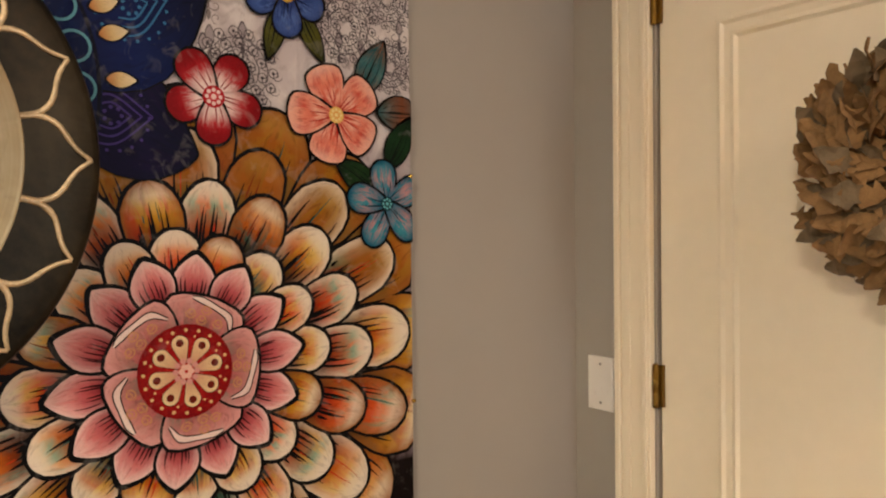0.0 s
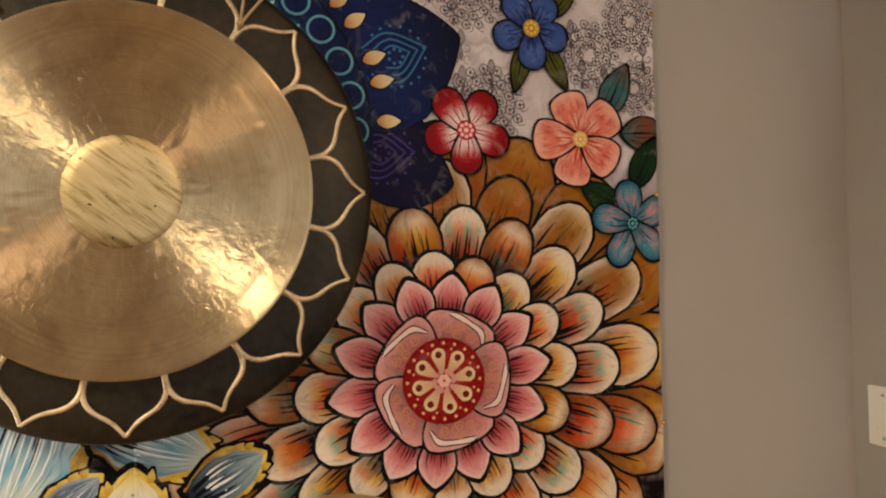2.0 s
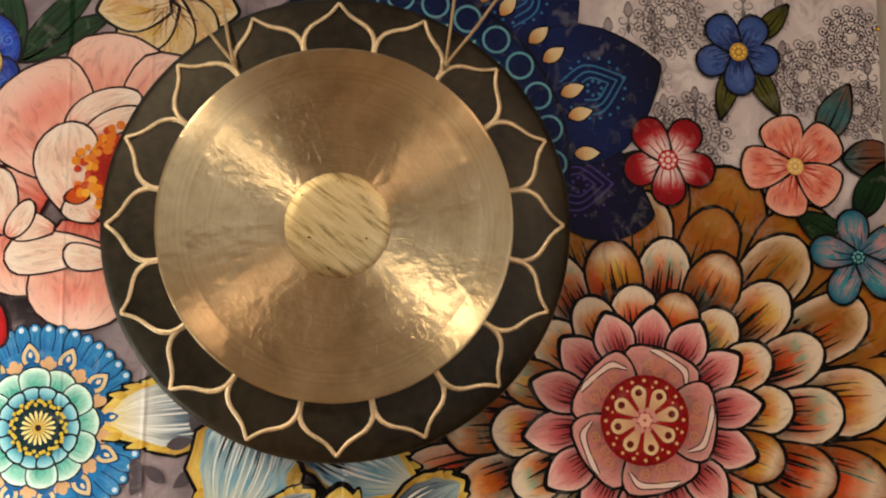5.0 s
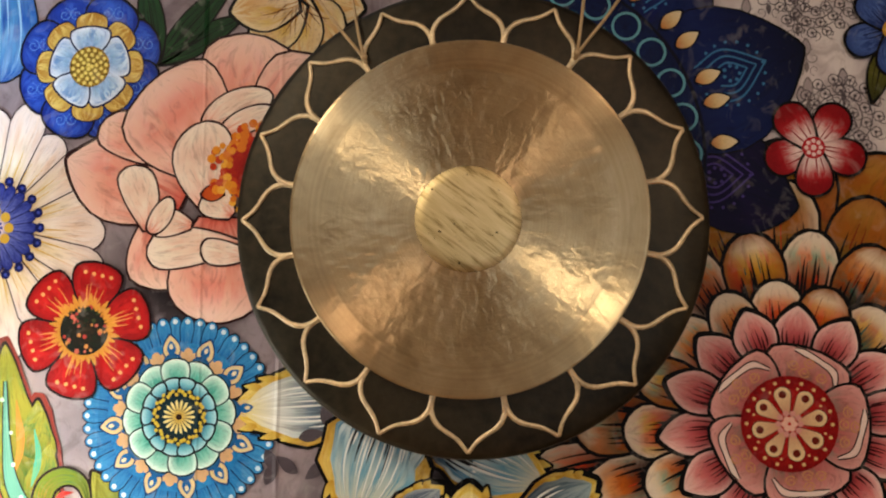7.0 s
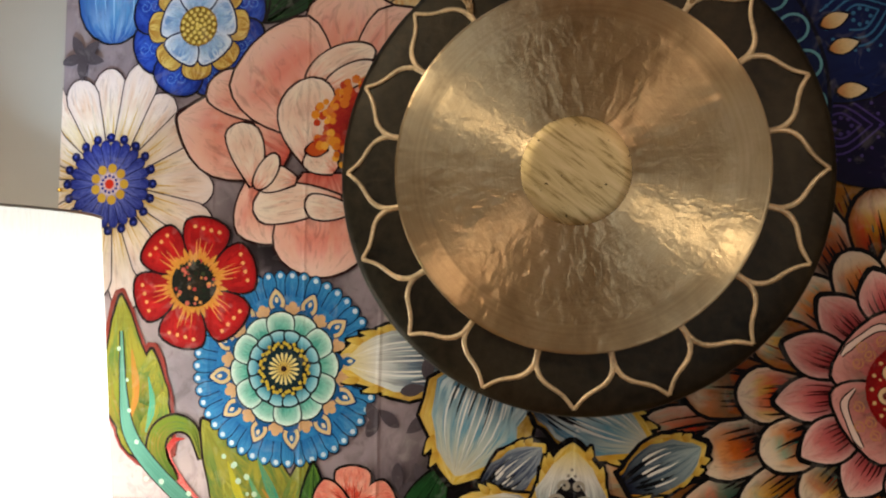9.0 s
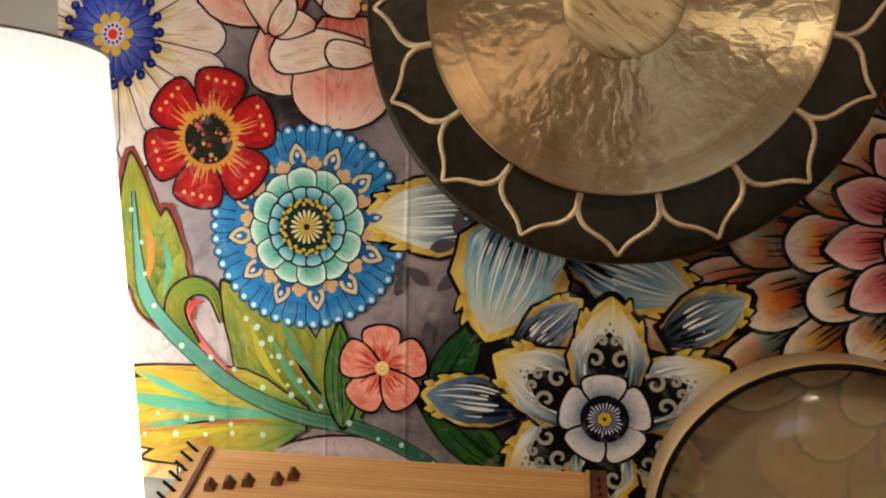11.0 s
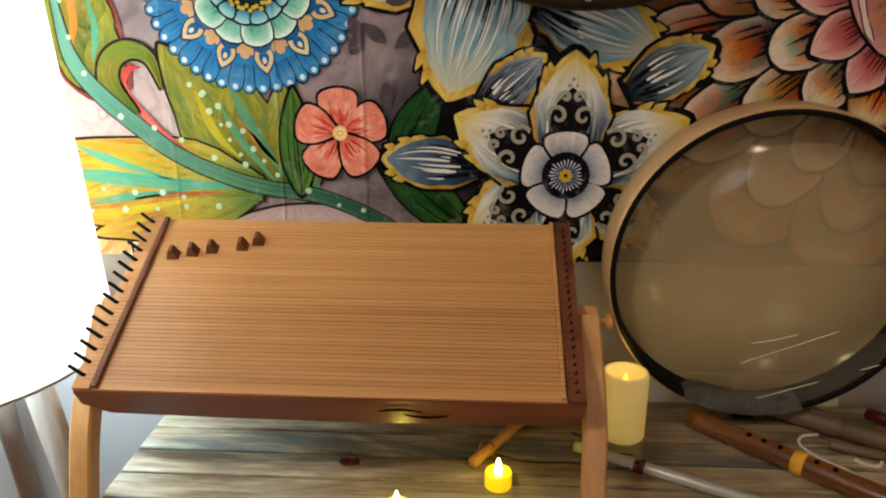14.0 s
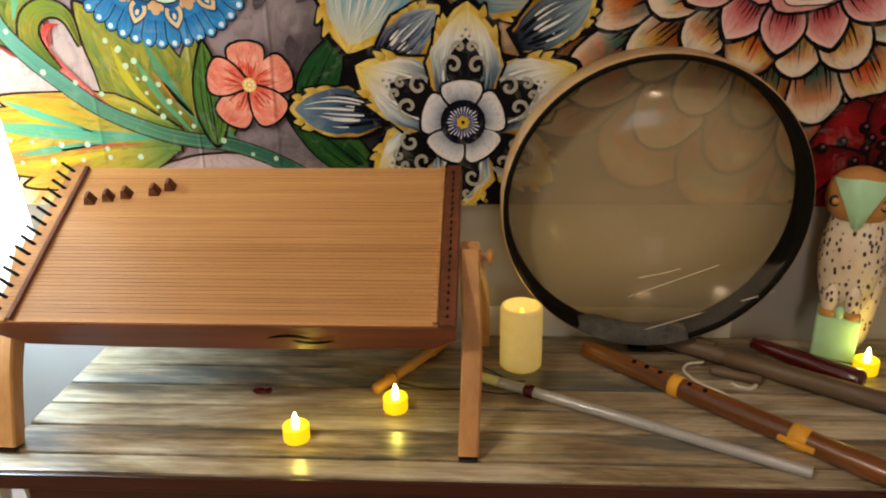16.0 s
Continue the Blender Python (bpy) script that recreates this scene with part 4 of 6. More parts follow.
bloom("printed_flower", "turquoise five-petalled flower", (0.628, 1.355), 92, 5, 0.080, 0.0250, "round", inks("1e5a70", "3a94a8", "58a8b4", "2a7c94"), inks("3a8098", "d0a0a0", "2a88a0"), K("1e6a84"), 98,
      (0.013, ("0c2a38", "12404c"), "7ac0c4"), (2, "0e3a4a")).done()

# left side: blue bell, royal blue flower, daisy, peony, red anemone, turquoise mandala
p = Print("printed_bell", 6, "light blue painted bell flower")
p.petal((-0.985, 1.85), -88, 0.212, 0.066, "round", inks("1e4a9a", "4a92d0", "7ab4e0", "3a78c0"), inks("a8d0ee", "2a68b8", "a8d0f0"), K("2a66b4"), 0.003, brush=(4, 1)).veins(5, 0.1, 0.9, 0.004, K("a8d4f0"), 2).done()
for a, l in ((28, 0.16), (48, 0.19), (100, 0.15), (125, 0.15), (150, 0.12)):
    leaf("printed_leaf", (-0.71, 1.665), a, l, 0.021, 6 + a / 20, ("0e2418", "1e4a2a", "2c5e30"))
p = Print("printed_flower", 16, "cream and yellow flower")
for a in (-90, -130, -50, -10, -170):
    p.petal((-0.48, 1.765), a, 0.11, 0.042, "point", inks("b87a28", "d8b868", "efe4cc"), inks("e8dcc0", "cf9a48"), K("e8d8b0"), 0.0035, lift=abs(a) / 30).veins(3, 0.1, 0.6, 0.002, K("6a3a10"), 8)
p.done()
C = (-0.823, 1.660)
p = Print("printed_flower", 30, "royal blue, yellow and white flower")
for half in (0, 1):
    for k in range(half, 8, 2):
        p.petal(C, 22 + 45 * k, 0.085, 0.045, "round", inks("0c1c66", "1c44a8", "2a58c0"), inks("1836a0", "4a78d8"), K("14308a"), 0.003, 0.036, lift=half * 3)
        cc = (C[0] + 0.095 * math.cos(radians(22 + 45 * k)), C[1] + 0.095 * math.sin(radians(22 + 45 * k)))
        for h in (-1, 1):
            p.curl((cc[0] + 0.01 * h, cc[1]), 0.011, 90, 1.4, 0.0014, K("6a98e0"), half * 3 + 2, h)
for k in range(8):
    p.petal(C, 44 + 45 * k, 0.062, 0.026, "heart", inks("a8822a", "d8b858", "e6cf86"), inks("e8d28a", "b88a30"), None, 0.002, 0.028, lift=7 + 2 * (k % 2), line=K("101c50"))
for k in range(5):
    p.petal(C, 18 + 72 * k, 0.048, 0.033, "heart", inks("2a5aa0", "9cc0e0", "e0ecf4"), inks("cfe0f0", "5a90cc"), K("f0f4f8"), 0.003, 0.018, lift=12 + 2 * (k % 2), line=K("0c1c50"))
p.disc(C, 0.034, inks("3a2a10", "8a6a20", "c8a040"), inks("c8b050", "5a4a18"), 17, brush=9)
for r, n in ((0.028, 16), (0.02, 12), (0.012, 8), (0.004, 3)):
    p.dots(C, r, n, 0.0034, K("e8d27a"), 18, r * 999)
p.done()
C = (-0.977, 1.396)
p = Print("printed_daisy", 18, "cream daisy with a violet-blue middle")
for half in (0, 1):
    for k in range(half, 19, 2):
        p.petal(C, 16 + 360 * k / 19, 0.150 * (1 + 0.12 * math.sin(k * 2.4)), 0.030, "slim", inks("c8a050", "e6d4b0", "f0e2d8", "ecdcd8"), inks("d8b458", "f2e8dc", "e8c8b0", "f4ece6"), K("e6d6d0"), 0.0022, 0.05, lift=half * 3, line=K("4a3c44"), brush=(2.4, 1.2))
        p.veins(2, 0.1, 0.6, 0.0026, K("d8b25c"), half * 3 + 2)
for k in range(22):
    p.petal(C, 360 * k / 22, 0.046, 0.0085, "slim", inks("5a68b8", "3a4a9c", "2a348a"), inks("8a94d8", "3a4aa0"), None, 0.0012, 0.028, lift=7 + k % 2 * 2, line=K("1a1c50"))
p.dots(C, 0.079, 20, 0.0085, K("1a2468"), 12).dots(C, 0.080, 20, 0.003, K("4a5cb0"), 13)
p.disc(C, 0.030, inks("e8a0a0", "f0e0e4", "3a48a0"), None, 12).dots(C, 0.027, 9, 0.0085, K("e0bc50"), 13).dots(C, 0.014, 12, 0.0028, K("3848a8"), 14).disc(C, 0.008, inks("e84a30"), None, 14)
p.done()
C = (-0.545, 1.488)
p = Print("printed_peony", 24, "big salmon pink peony with folded petals and an orange middle")
PK, PK2 = inks("c8584a", "e08a78", "ecb09c", "f4d8c8"), inks("d86a58", "f4cdbc", "e89484", "f6e0d4")
PALE, PALE2 = inks("e08874", "efc8b4", "f2e0cc", "f6ecdc"), inks("eeb09c", "f6e8d8", "ecc8b4", "f6ecdc")
LINE = K("3a1418")
# petals from the back to the front: root, turn, length, half width, bend
for i, (x, z, a, l, w, b, shape) in enumerate((
        (-0.580, 1.476, 79, 0.232, 0.084, 0.05, "heart"), (-0.540, 1.476, 60, 0.215, 0.080, 0.0, "heart"), (-0.700, 1.425, -88, 0.128, 0.056, 0.05, "heart"),
        (-0.600, 1.410, -92, 0.165, 0.078, 0.0, "round"), (-0.660, 1.441, 154, 0.205, 0.080, 0.12, "point"), (-0.690, 1.500, 142, 0.125, 0.036, 0.1, "heart"),
        (-0.600, 1.480, 129, 0.192, 0.092, -0.06, "heart"))):
    p.petal((x, z), a, l, w, shape, PK, PK2, K("f2d0c0"), 0.0034, lift=i * 3, line=LINE, bend=b, brush=(1.8, 1.3))
# turned-over rims and inner folds
for i, (x, z, a, l, w, b, shape) in enumerate((
        (-0.629, 1.554, 38, 0.120, 0.029, -0.18, "oval"), (-0.600, 1.546, 30, 0.093, 0.019, -0.1, "oval"), (-0.716, 1.392, 101, 0.106, 0.030, 0.1, "heart"),
        (-0.613, 1.432, 106, 0.132, 0.050, -0.12, "round"), (-0.570, 1.366, 179, 0.146, 0.032, 0.08, "heart"), (-0.646, 1.399, 169, 0.060, 0.022, 0.15, "heart"),
        (-0.714, 1.388, 51, 0.063, 0.016, 0.1, "oval"), (-0.550, 1.352, 180, 0.078, 0.020, -0.1, "heart"), (-0.580, 1.415, 140, 0.055, 0.028, 0.0, "heart"))):
    p.petal((x, z), a, l, w, shape, PALE, PALE2, K("f6e6d8"), 0.0030, lift=24 + i * 2, line=LINE, bend=b, brush=(1.6, 1.2))
p.disc(C, 0.052, inks("7a0c12", "a81c1c", "b82a1c"), inks("8a1414", "c8401c"), 52, brush=8)
for k in range(74):
    a, r = p.rng.uniform(1.4, 5.0), 0.040 + 0.034 * p.rng.random()
    p.disc((C[0] + r * math.cos(a), C[1] + r * math.sin(a)), p.rng.uniform(0.005, 0.0085), [K(p.rng.choice(("e8a030", "e08828", "f0b848", "c84a1c")))], None, 53 + k % 2, 1, 8)
p.petal((C[0] - 0.05, C[1] - 0.035), 190, 0.035, 0.012, "point", inks("d87028", "c85a20"), None, None, 0.002, lift=52, line=LINE)
p.done()
C = (-0.816, 1.232)
p = Print("printed_anemone", 62, "bright red flower with a dark speckled middle")
for half in (0, 1):
    for k in range(half, 6, 2):
        p.petal(C, 17 + 60 * k, 0.078, 0.040, "heart", inks("8a0c14", "c81c20", "d8302c", "b01418"), inks("e04a40", "a81018", "d02828"), K("98101a"), 0.0035, 0.03, lift=half * 4, line=K("2c0a10"))
        p.veins(4, 0.1, 0.72, 0.0028, K("e8a860"), half * 4 + 2, 0.55)
        for q in (-1, -0.33, 0.33, 1):
            a = radians(17 + 60 * k)
            p.disc((C[0] + 0.090 * math.cos(a) - q * 0.022 * math.sin(a), C[1] + 0.090 * math.sin(a) + q * 0.022 * math.cos(a)), 0.0034, [K("f0b878")], None, half * 4 + 3, 1, 8)
for k in range(36):
    p.petal(C, 10 * k, 0.016 + 0.005 * (k % 3), 0.004, "leaf", inks("d89a40", "e0a850"), None, None, 0, 0.034, lift=8)
p.disc(C, 0.040, inks("241414", "1c2018", "26301e"), inks("4a3a20", "101010"), 9, brush=9)
for k in range(46):
    a, r = p.rng.uniform(0, 6.3), 0.038 * math.sqrt(p.rng.random())
    p.disc((C[0] + r * math.cos(a), C[1] + r * math.sin(a)), p.rng.uniform(0.002, 0.0045), [K(p.rng.choice(("e0a060", "c05048", "20301c", "d87868", "48502c")))], None, 10 + k % 2, 1, 7)
p.done()
C = (-0.658, 1.097)
p = Print("printed_mandala", 40, "turquoise and sky blue mandala flower with white beads")
for half in (0, 1):
    for k in range(half, 46, 2):
        p.petal(C, 360 * k / 46, 0.072, 0.0108, "slim", inks("124a80", "2a7cb4", "3f94c8"), inks("2068a8", "58a8d4"), None, 0.0016, 0.084, lift=half * 2, line=K("0c2444"))
p.dots(C, 0.149, 46, 0.0042, K("dcecf4"), 5)
p.disc(C, 0.116, inks("1f6496", "2a7ab0", "2f84ba"), inks("184e84", "3c90c4"), 5, n=48)
for k in range(12):
    a = 30 * k + 8
    p.petal(C, a, 0.040, 0.0135, "leaf", inks("d8c090", "e4d0a4"), None, None, 0.0018, 0.088, lift=6, line=K("144a7c"))
    p.petal(C, a, 0.024, 0.0075, "leaf", inks("2470a8"), None, None, 0, 0.096, lift=9)
    p.petal(C, a, 0.009, 0.003, "oval", inks("e8dcb8"), None, None, 0, 0.106, lift=10)
    for h in (-7, 7):
        p.petal(C, a + 15 + h, 0.022, 0.008, "heart", inks("c8a078", "dcb88c"), None, None, 0, 0.080, lift=4.6)
    p.petal(C, a + 15, 0.030, 0.007, "heart", inks("c8a078", "dcb88c"), None, None, 0, 0.078, lift=6)
    p.disc((C[0] + 0.083 * math.cos(radians(a)), C[1] + 0.083 * math.sin(radians(a))), 0.017, inks("4a94c0", "1c5a90"), None, 7, 1, 14)
for half in (0, 1):
    for k in range(half, 12, 2):
        p.petal(C, 30 * k + 6, 0.058, 0.0225, "heart", inks("1e6a64", "3a9284", "5ab0a0", "d8f0e2"), inks("2e7c74", "6abaa8", "b8e0d0"), K("e6f4ea"), 0.0024, 0.032, lift=11 + half * 2, line=K("123c42"))
for half in (0, 1):
    for k in range(half, 14, 2):
        p.petal(C, 360 * k / 14, 0.020, 0.012, "heart", inks("2e6c88", "7ab8c8", "b8dce2"), None, None, 0.0030, 0.040, lift=15 + half * 2, line=K("0c1c24"))
p.disc(C, 0.042, inks("0c2a34", "123a44", "0a2028"), inks("1c5a60", "0a1c24"), 19, brush=8)
for k in range(48):
    a, r = 2 * math.pi * k / 48, 0.0385 + 0.0035 * math.sin(k * 2.3)
    p.disc((C[0] + r * math.cos(a), C[1] + r * math.sin(a)), 0.0032, [K("d0b848")], None, 20, 1, 7)
for k in range(18):
    p.petal(C, 20 * k, 0.022, 0.0022, "slim", inks("c8a84a", "f0e4a8"), None, None, 0, 0.004, lift=20)
p.disc(C, 0.005, inks("3a2018"), None, 21, 1, 10)
p.done()

# lower middle: white and blue flame flowers


def flame(p, c, a, l, w, lift, ink=None, ink_b=None, n=9, bend=0.0, shape="point"):
    """A feathered petal with yellow edges and dark and pale strokes."""
    p.petal(c, a, l, w * 0.95, shape, inks("6a5418", "c8a03a", "e4c658"), inks("b88a2c", "f0dc8a"), None, 0.005, lift=lift, bend=bend, jag=0.12)
    p.petal(c, a, l * 0.94, w * 0.84, shape, ink or inks("0c1020", "1c2838", "7a8a98", "dcdcd4", "e8d890"), ink_b or inks("10142a", "3a5468", "b8c8cc", "ecece4", "e4d07c"), None, 0, lift=lift + 2, bend=bend, jag=0.1, brush=(6, 1.2))
    p.veins(n, 0.02, 0.64, 0.0062, K("070a16"), lift + 4, 0.9, 0.6)
    p.veins(n, 0.26, 0.94, 0.0040, K("f0f0ea"), lift + 5, 0.8, 0.6)
    # torn tips along the edge
    for h in (-1, 1):
        for q, d in ((0.50, 0.16), (0.68, 0.15), (0.82, 0.12)):
            ca, sa = math.cos(radians(a)), math.sin(radians(a))
            q += p.rng.uniform(-0.05, 0.05)
            hw = w * PROFILES[shape](q) * 0.74 * h + bend * l * q * q
            p.petal((c[0] + l * q * ca - hw * sa, c[1] + l * q * sa + hw * ca), a + 9 * h, l * d, 0.0065, "flame", inks("c8a03a", "e8d478"), None, None, 0.0026, lift=lift + 0.2)


p = Print("printed_flame_flower", 46, "white, blue and yellow feathered petals")
BL, BL2 = inks("0e2038", "4a8eb0", "c4d4d0", "d8d4b8"), inks("102848", "dce6e4", "6aa8c0", "e6e2d0")
flame(p, (-0.34, 1.125), 184, 0.235, 0.062, 0)
flame(p, (-0.315, 1.14), 252, 0.22, 0.085, 8, BL, BL2, 11)
flame(p, (-0.255, 1.065), -20, 0.185, 0.058, 16, BL, BL2)
flame(p, (-0.335, 0.915), 42, 0.125, 0.036, 24, inks("141a30", "4a5a78", "8a98a8"), inks("1c2440", "c0ccd4"), 7)
flame(p, (-0.125, 0.945), 30, 0.13, 0.042, 24, inks("141a30", "4a6478", "8aa4ac"), inks("1c2440", "b0c4c8"), 7)
p.done()
LC = (-0.208, 0.826)
p = Print("printed_lotus", 78, "white and navy lotus with yellow feathered petals and scrolls")
for i, (a, l, w) in enumerate(((212, 0.17, 0.055), (-34, 0.17, 0.055), (268, 0.145, 0.055), (152, 0.185, 0.060), (26, 0.19, 0.060), (88, 0.178, 0.062))):
    flame(p, LC, a, l, w, i * 7, n=11)
for a in (88, 152, 26, 212, -34, 268):
    ca, sa = math.cos(radians(a)), math.sin(radians(a))
    p.petal(LC, a, 0.082, 0.029, "leaf", [BLK, BLK, K("141828")], None, None, 0, 0.045, lift=44)
    for h in (-1, 1):
        for r, o, q in ((0.086, 0.0185, 0.0165), (0.113, 0.010, 0.009)):
            cc = (LC[0] + r * ca - h * o * sa, LC[1] + r * sa + h * o * ca)
            p.curl(cc, q, a + 180 - 60 * h, 1.1, 0.0062, K("b4b0a4"), 46, -h)
    p.dots((LC[0] + 0.132 * ca, LC[1] + 0.132 * sa), 0.006, 3, 0.0026, K("a8a49a"), 46, a)
p.disc(LC, 0.058, [BLK], None, 48)
for k in range(5):
    p.petal(LC, 20 + 72 * k, 0.046, 0.031, "heart", inks("141c34", "7a869a", "d4d4d6", "efe9e6"), inks("2a3858", "b4bcc8", "f0ecea"), K("e8e2de"), 0.004, 0.018, lift=49 + 2 * (k % 2), brush=(1.6, 1.4))
p.disc(LC, 0.035, inks("0c1038", "0a0e2c", "06081a"), None, 54)
for k in range(26):
    p.petal(LC, 360 * k / 26, 0.012 + 0.006 * p.rng.random(), 0.0010, "slim", inks("8a98d0", "f0f0f4"), None, None, 0, 0.010, lift=55)
p.dots(LC, 0.0065, 7, 0.004, K("d8b83a"), 56)
p.done()
p = Print("printed_bud", 70, "small slate blue feathered bud")
flame(p, (-0.335, 0.838), 176, 0.145, 0.043, 0, inks("1c2438", "4a6c88", "8aa0b0"), inks("26304a", "7a90a8"), 8)
p.done()
bloom("printed_flower", "coral five-petalled flower", (-0.538, 0.885), 92, 5, 0.068, 0.0285, "heart", inks("d03a24", "e8604a", "f0947c", "f4b8a4"), inks("e87a60", "f4c0ac", "d84a38"), K("f0a894"), 92,
      (0.011, ("e8b060", "f4d890"), "f8ecc0"), (3, "b02418")).done()

# lower left: green and teal leaf sprays with white beads
p = Print("printed_leaf_spray", 32, "yellow-green leaf spray with teal midribs, dark outlines and white dots")
YG, YG2 = inks("4e6a26", "8a9238", "aca446", "8a9038"), inks("587838", "a08a3a", "6a8a48", "c0b450")
YL, YL2 = inks("6a8a3a", "a8a442", "ccb844", "c89a38"), inks("7a9a60", "c8b850", "b87a40", "dcc868")
DARK = K("38241e")


def lobes(rows, ink, ink_b, lift, out=0.0030, line=DARK):
    """One torn leaf: pointed lobes that run together, with a common outline."""
    for x, z, a, l, w, b in rows:
        p.petal((x, z), a, l, w, "flame", ink, ink_b, None, out, lift=lift, bend=b, jag=0.05, line=line, brush=(2.2, 2.4))


# the upright leaf
lobes(((-0.868, 0.945, 126, 0.150, 0.050, -0.10), (-0.905, 0.965, 108, 0.245, 0.047, -0.14), (-0.895, 1.00, 84, 0.120, 0.034, 0.06), (-0.900, 1.03, 72, 0.075, 0.028, 0.05), (-0.89, 0.95, 70, 0.105, 0.030, 0.12)), YG, YG2, 0, 0.0075, K("9a4a40"))
lobes(((-0.868, 0.945, 126, 0.150, 0.050, -0.10), (-0.905, 0.965, 108, 0.245, 0.047, -0.14), (-0.895, 1.00, 84, 0.120, 0.034, 0.06), (-0.900, 1.03, 72, 0.075, 0.028, 0.05), (-0.89, 0.95, 70, 0.105, 0.030, 0.12)), YG, YG2, 2)
# the middle leaf
lobes(((-0.660, 0.800, 124, 0.250, 0.060, -0.02), (-0.665, 0.815, 138, 0.135, 0.045, -0.10), (-0.655, 0.820, 102, 0.175, 0.048, 0.06), (-0.630, 0.800, 86, 0.160, 0.040, 0.02), (-0.600, 0.790, 80, 0.125, 0.032, 0.12)), YG, YG2, 4)
# the broad low leaf
lobes(((-0.66, 0.800, 166, 0.300, 0.046, 0.02), (-0.66, 0.800, 176, 0.380, 0.052, -0.02), (-0.67, 0.795, 187, 0.360, 0.050, -0.03), (-0.68, 0.785, 196, 0.260, 0.040, -0.04)), YL, YL2, 6)
# the curled tip
p.ribbon([(-0.845, 0.905), (-0.874, 0.950), (-0.870, 0.985), (-0.842, 1.002), (-0.812, 0.990), (-0.797, 0.945)], [0.012, 0.016, 0.015, 0.013, 0.009, 0.001], inks("5a7026", "7a8c2c", "8a9a34", "4a5a20"), YG2, 0.004, 9, DARK)
p.ribbon([(-0.760, 0.842), (-0.815, 0.893), (-0.853, 0.945), (-0.846, 0.972), (-0.826, 0.978)], [0.005, 0.006, 0.005, 0.005, 0.001], inks("c83c38", "d84a40", "c04038"), inks("e8b0a8", "c83a34"), 0, 8)
# teal stems and side veins
p.ribbon([(-0.945, 1.150), (-0.938, 1.05), (-0.925, 0.985), (-0.888, 0.935), (-0.825, 0.880), (-0.775, 0.845), (-0.705, 0.815), (-0.648, 0.800), (-0.565, 0.787), (-0.470, 0.745), (-0.43, 0.70)], [0.002, 0.006, 0.011, 0.012, 0.012, 0.011, 0.011, 0.011, 0.010, 0.010, 0.007], inks("5a9080", "76a898", "669a86", "447a6c", "34685e"), inks("90bca8", "5a9484", "7aa07a", "2e6456"), 0.0020, 13, DARK)
for pts, w, c in (([(-0.895, 0.985), (-0.885, 1.03), (-0.893, 1.075)], 0.006, "58b09c"), ([(-1.03, 0.830), (-0.90, 0.815), (-0.78, 0.805), (-0.66, 0.803)], 0.011, "58b4a2"), ([(-0.94, 0.862), (-0.88, 0.838), (-0.80, 0.812)], 0.007, "62b8a4"),
                  ([(-0.93, 0.775), (-0.86, 0.785), (-0.77, 0.797)], 0.006, "58b09c"), ([(-0.715, 0.925), (-0.685, 0.870), (-0.640, 0.812)], 0.006, "58a88c"), ([(-0.70, 0.955), (-0.665, 0.885), (-0.622, 0.815)], 0.008, "4aa08a"), ([(-0.60, 0.865), (-0.588, 0.825), (-0.565, 0.790)], 0.006, "4a9a80"),
                  ([(-0.925, 1.12), (-0.915, 1.05), (-0.925, 1.0)], 0.007, "c88844"), ([(-0.935, 0.868), (-0.86, 0.853), (-0.79, 0.830)], 0.006, "d8a83a"), ([(-0.86, 0.782), (-0.79, 0.789), (-0.72, 0.793)], 0.004, "c86a50"), ([(-0.69, 0.905), (-0.655, 0.862), (-0.63, 0.835)], 0.004, "d08a4a"), ([(-0.905, 0.755), (-0.84, 0.768), (-0.76, 0.783)], 0.006, "d8c23a"), ([(-0.75, 0.945), (-0.725, 0.885), (-0.69, 0.845)], 0.007, "c8bc3c")):
    p.ribbon(pts, [0.001, w, w * 0.8, 0.001], [K(c)], [blend(K(c), K("a8a83c"), 0.45)], 0, 11)
wr = random.Random(3)
for c, d, n in (((-0.945, 1.12), (0.05, -0.21), 5), ((-0.86, 0.905), (0.40, -0.16), 10), ((-0.755, 0.955), (0.10, -0.11), 7), ((-1.02, 0.80), (0.24, -0.01), 7), ((-0.98, 0.765), (0.25, 0.005), 6), ((-0.74, 0.94), (0.05, -0.09), 5)):
    for k in range(n):
        q = k / (n - 1)
        p.disc((c[0] + d[0] * q + wr.uniform(-0.006, 0.006), c[1] + d[1] * q + wr.uniform(-0.006, 0.006)), wr.uniform(0.0030, 0.0050), [K("c8dcc6")], None, 20, 1, 10)
p.done()
leaf("printed_leaf", (-0.60, 0.79), 92, 0.16, 0.026, 50, ("3a6030", "5a8440", "7a9a3c"))
leaf("printed_leaf", (-0.46, 0.835), 62, 0.145, 0.030, 53, ("16301c", "2a5a30", "3a7040"))
leaf("printed_leaf", (-0.345, 0.735), 140, 0.19, 0.034, 53, ("16301c", "2c5c30", "5a8038"))
leaf("printed_leaf", (-0.365, 0.925), 30, 0.09, 0.024, 53, ("5a1418", "8a2428", "3a0c10"), 0.0, "1c0608", "small dark red leaf")
for c, n, d in (((-0.47, 0.905), 11, 1), ((-1.035, 1.615), 5, 0)):
    p = Print("printed_shadow_leaves", 50, "grey leaf silhouettes")
    for k in range(n):
        p.petal((c[0] + d * 0.055 * math.sin(k * 2.1), c[1] + d * 0.018 * k), 40 + 77 * k, 0.042, 0.010, "leaf", inks("5e565c", "6a6268"), None, None, 0, lift=1)
    p.done()
p = Print("printed_petals", 30, "cream, ochre and pale mauve petals along the lower edge")
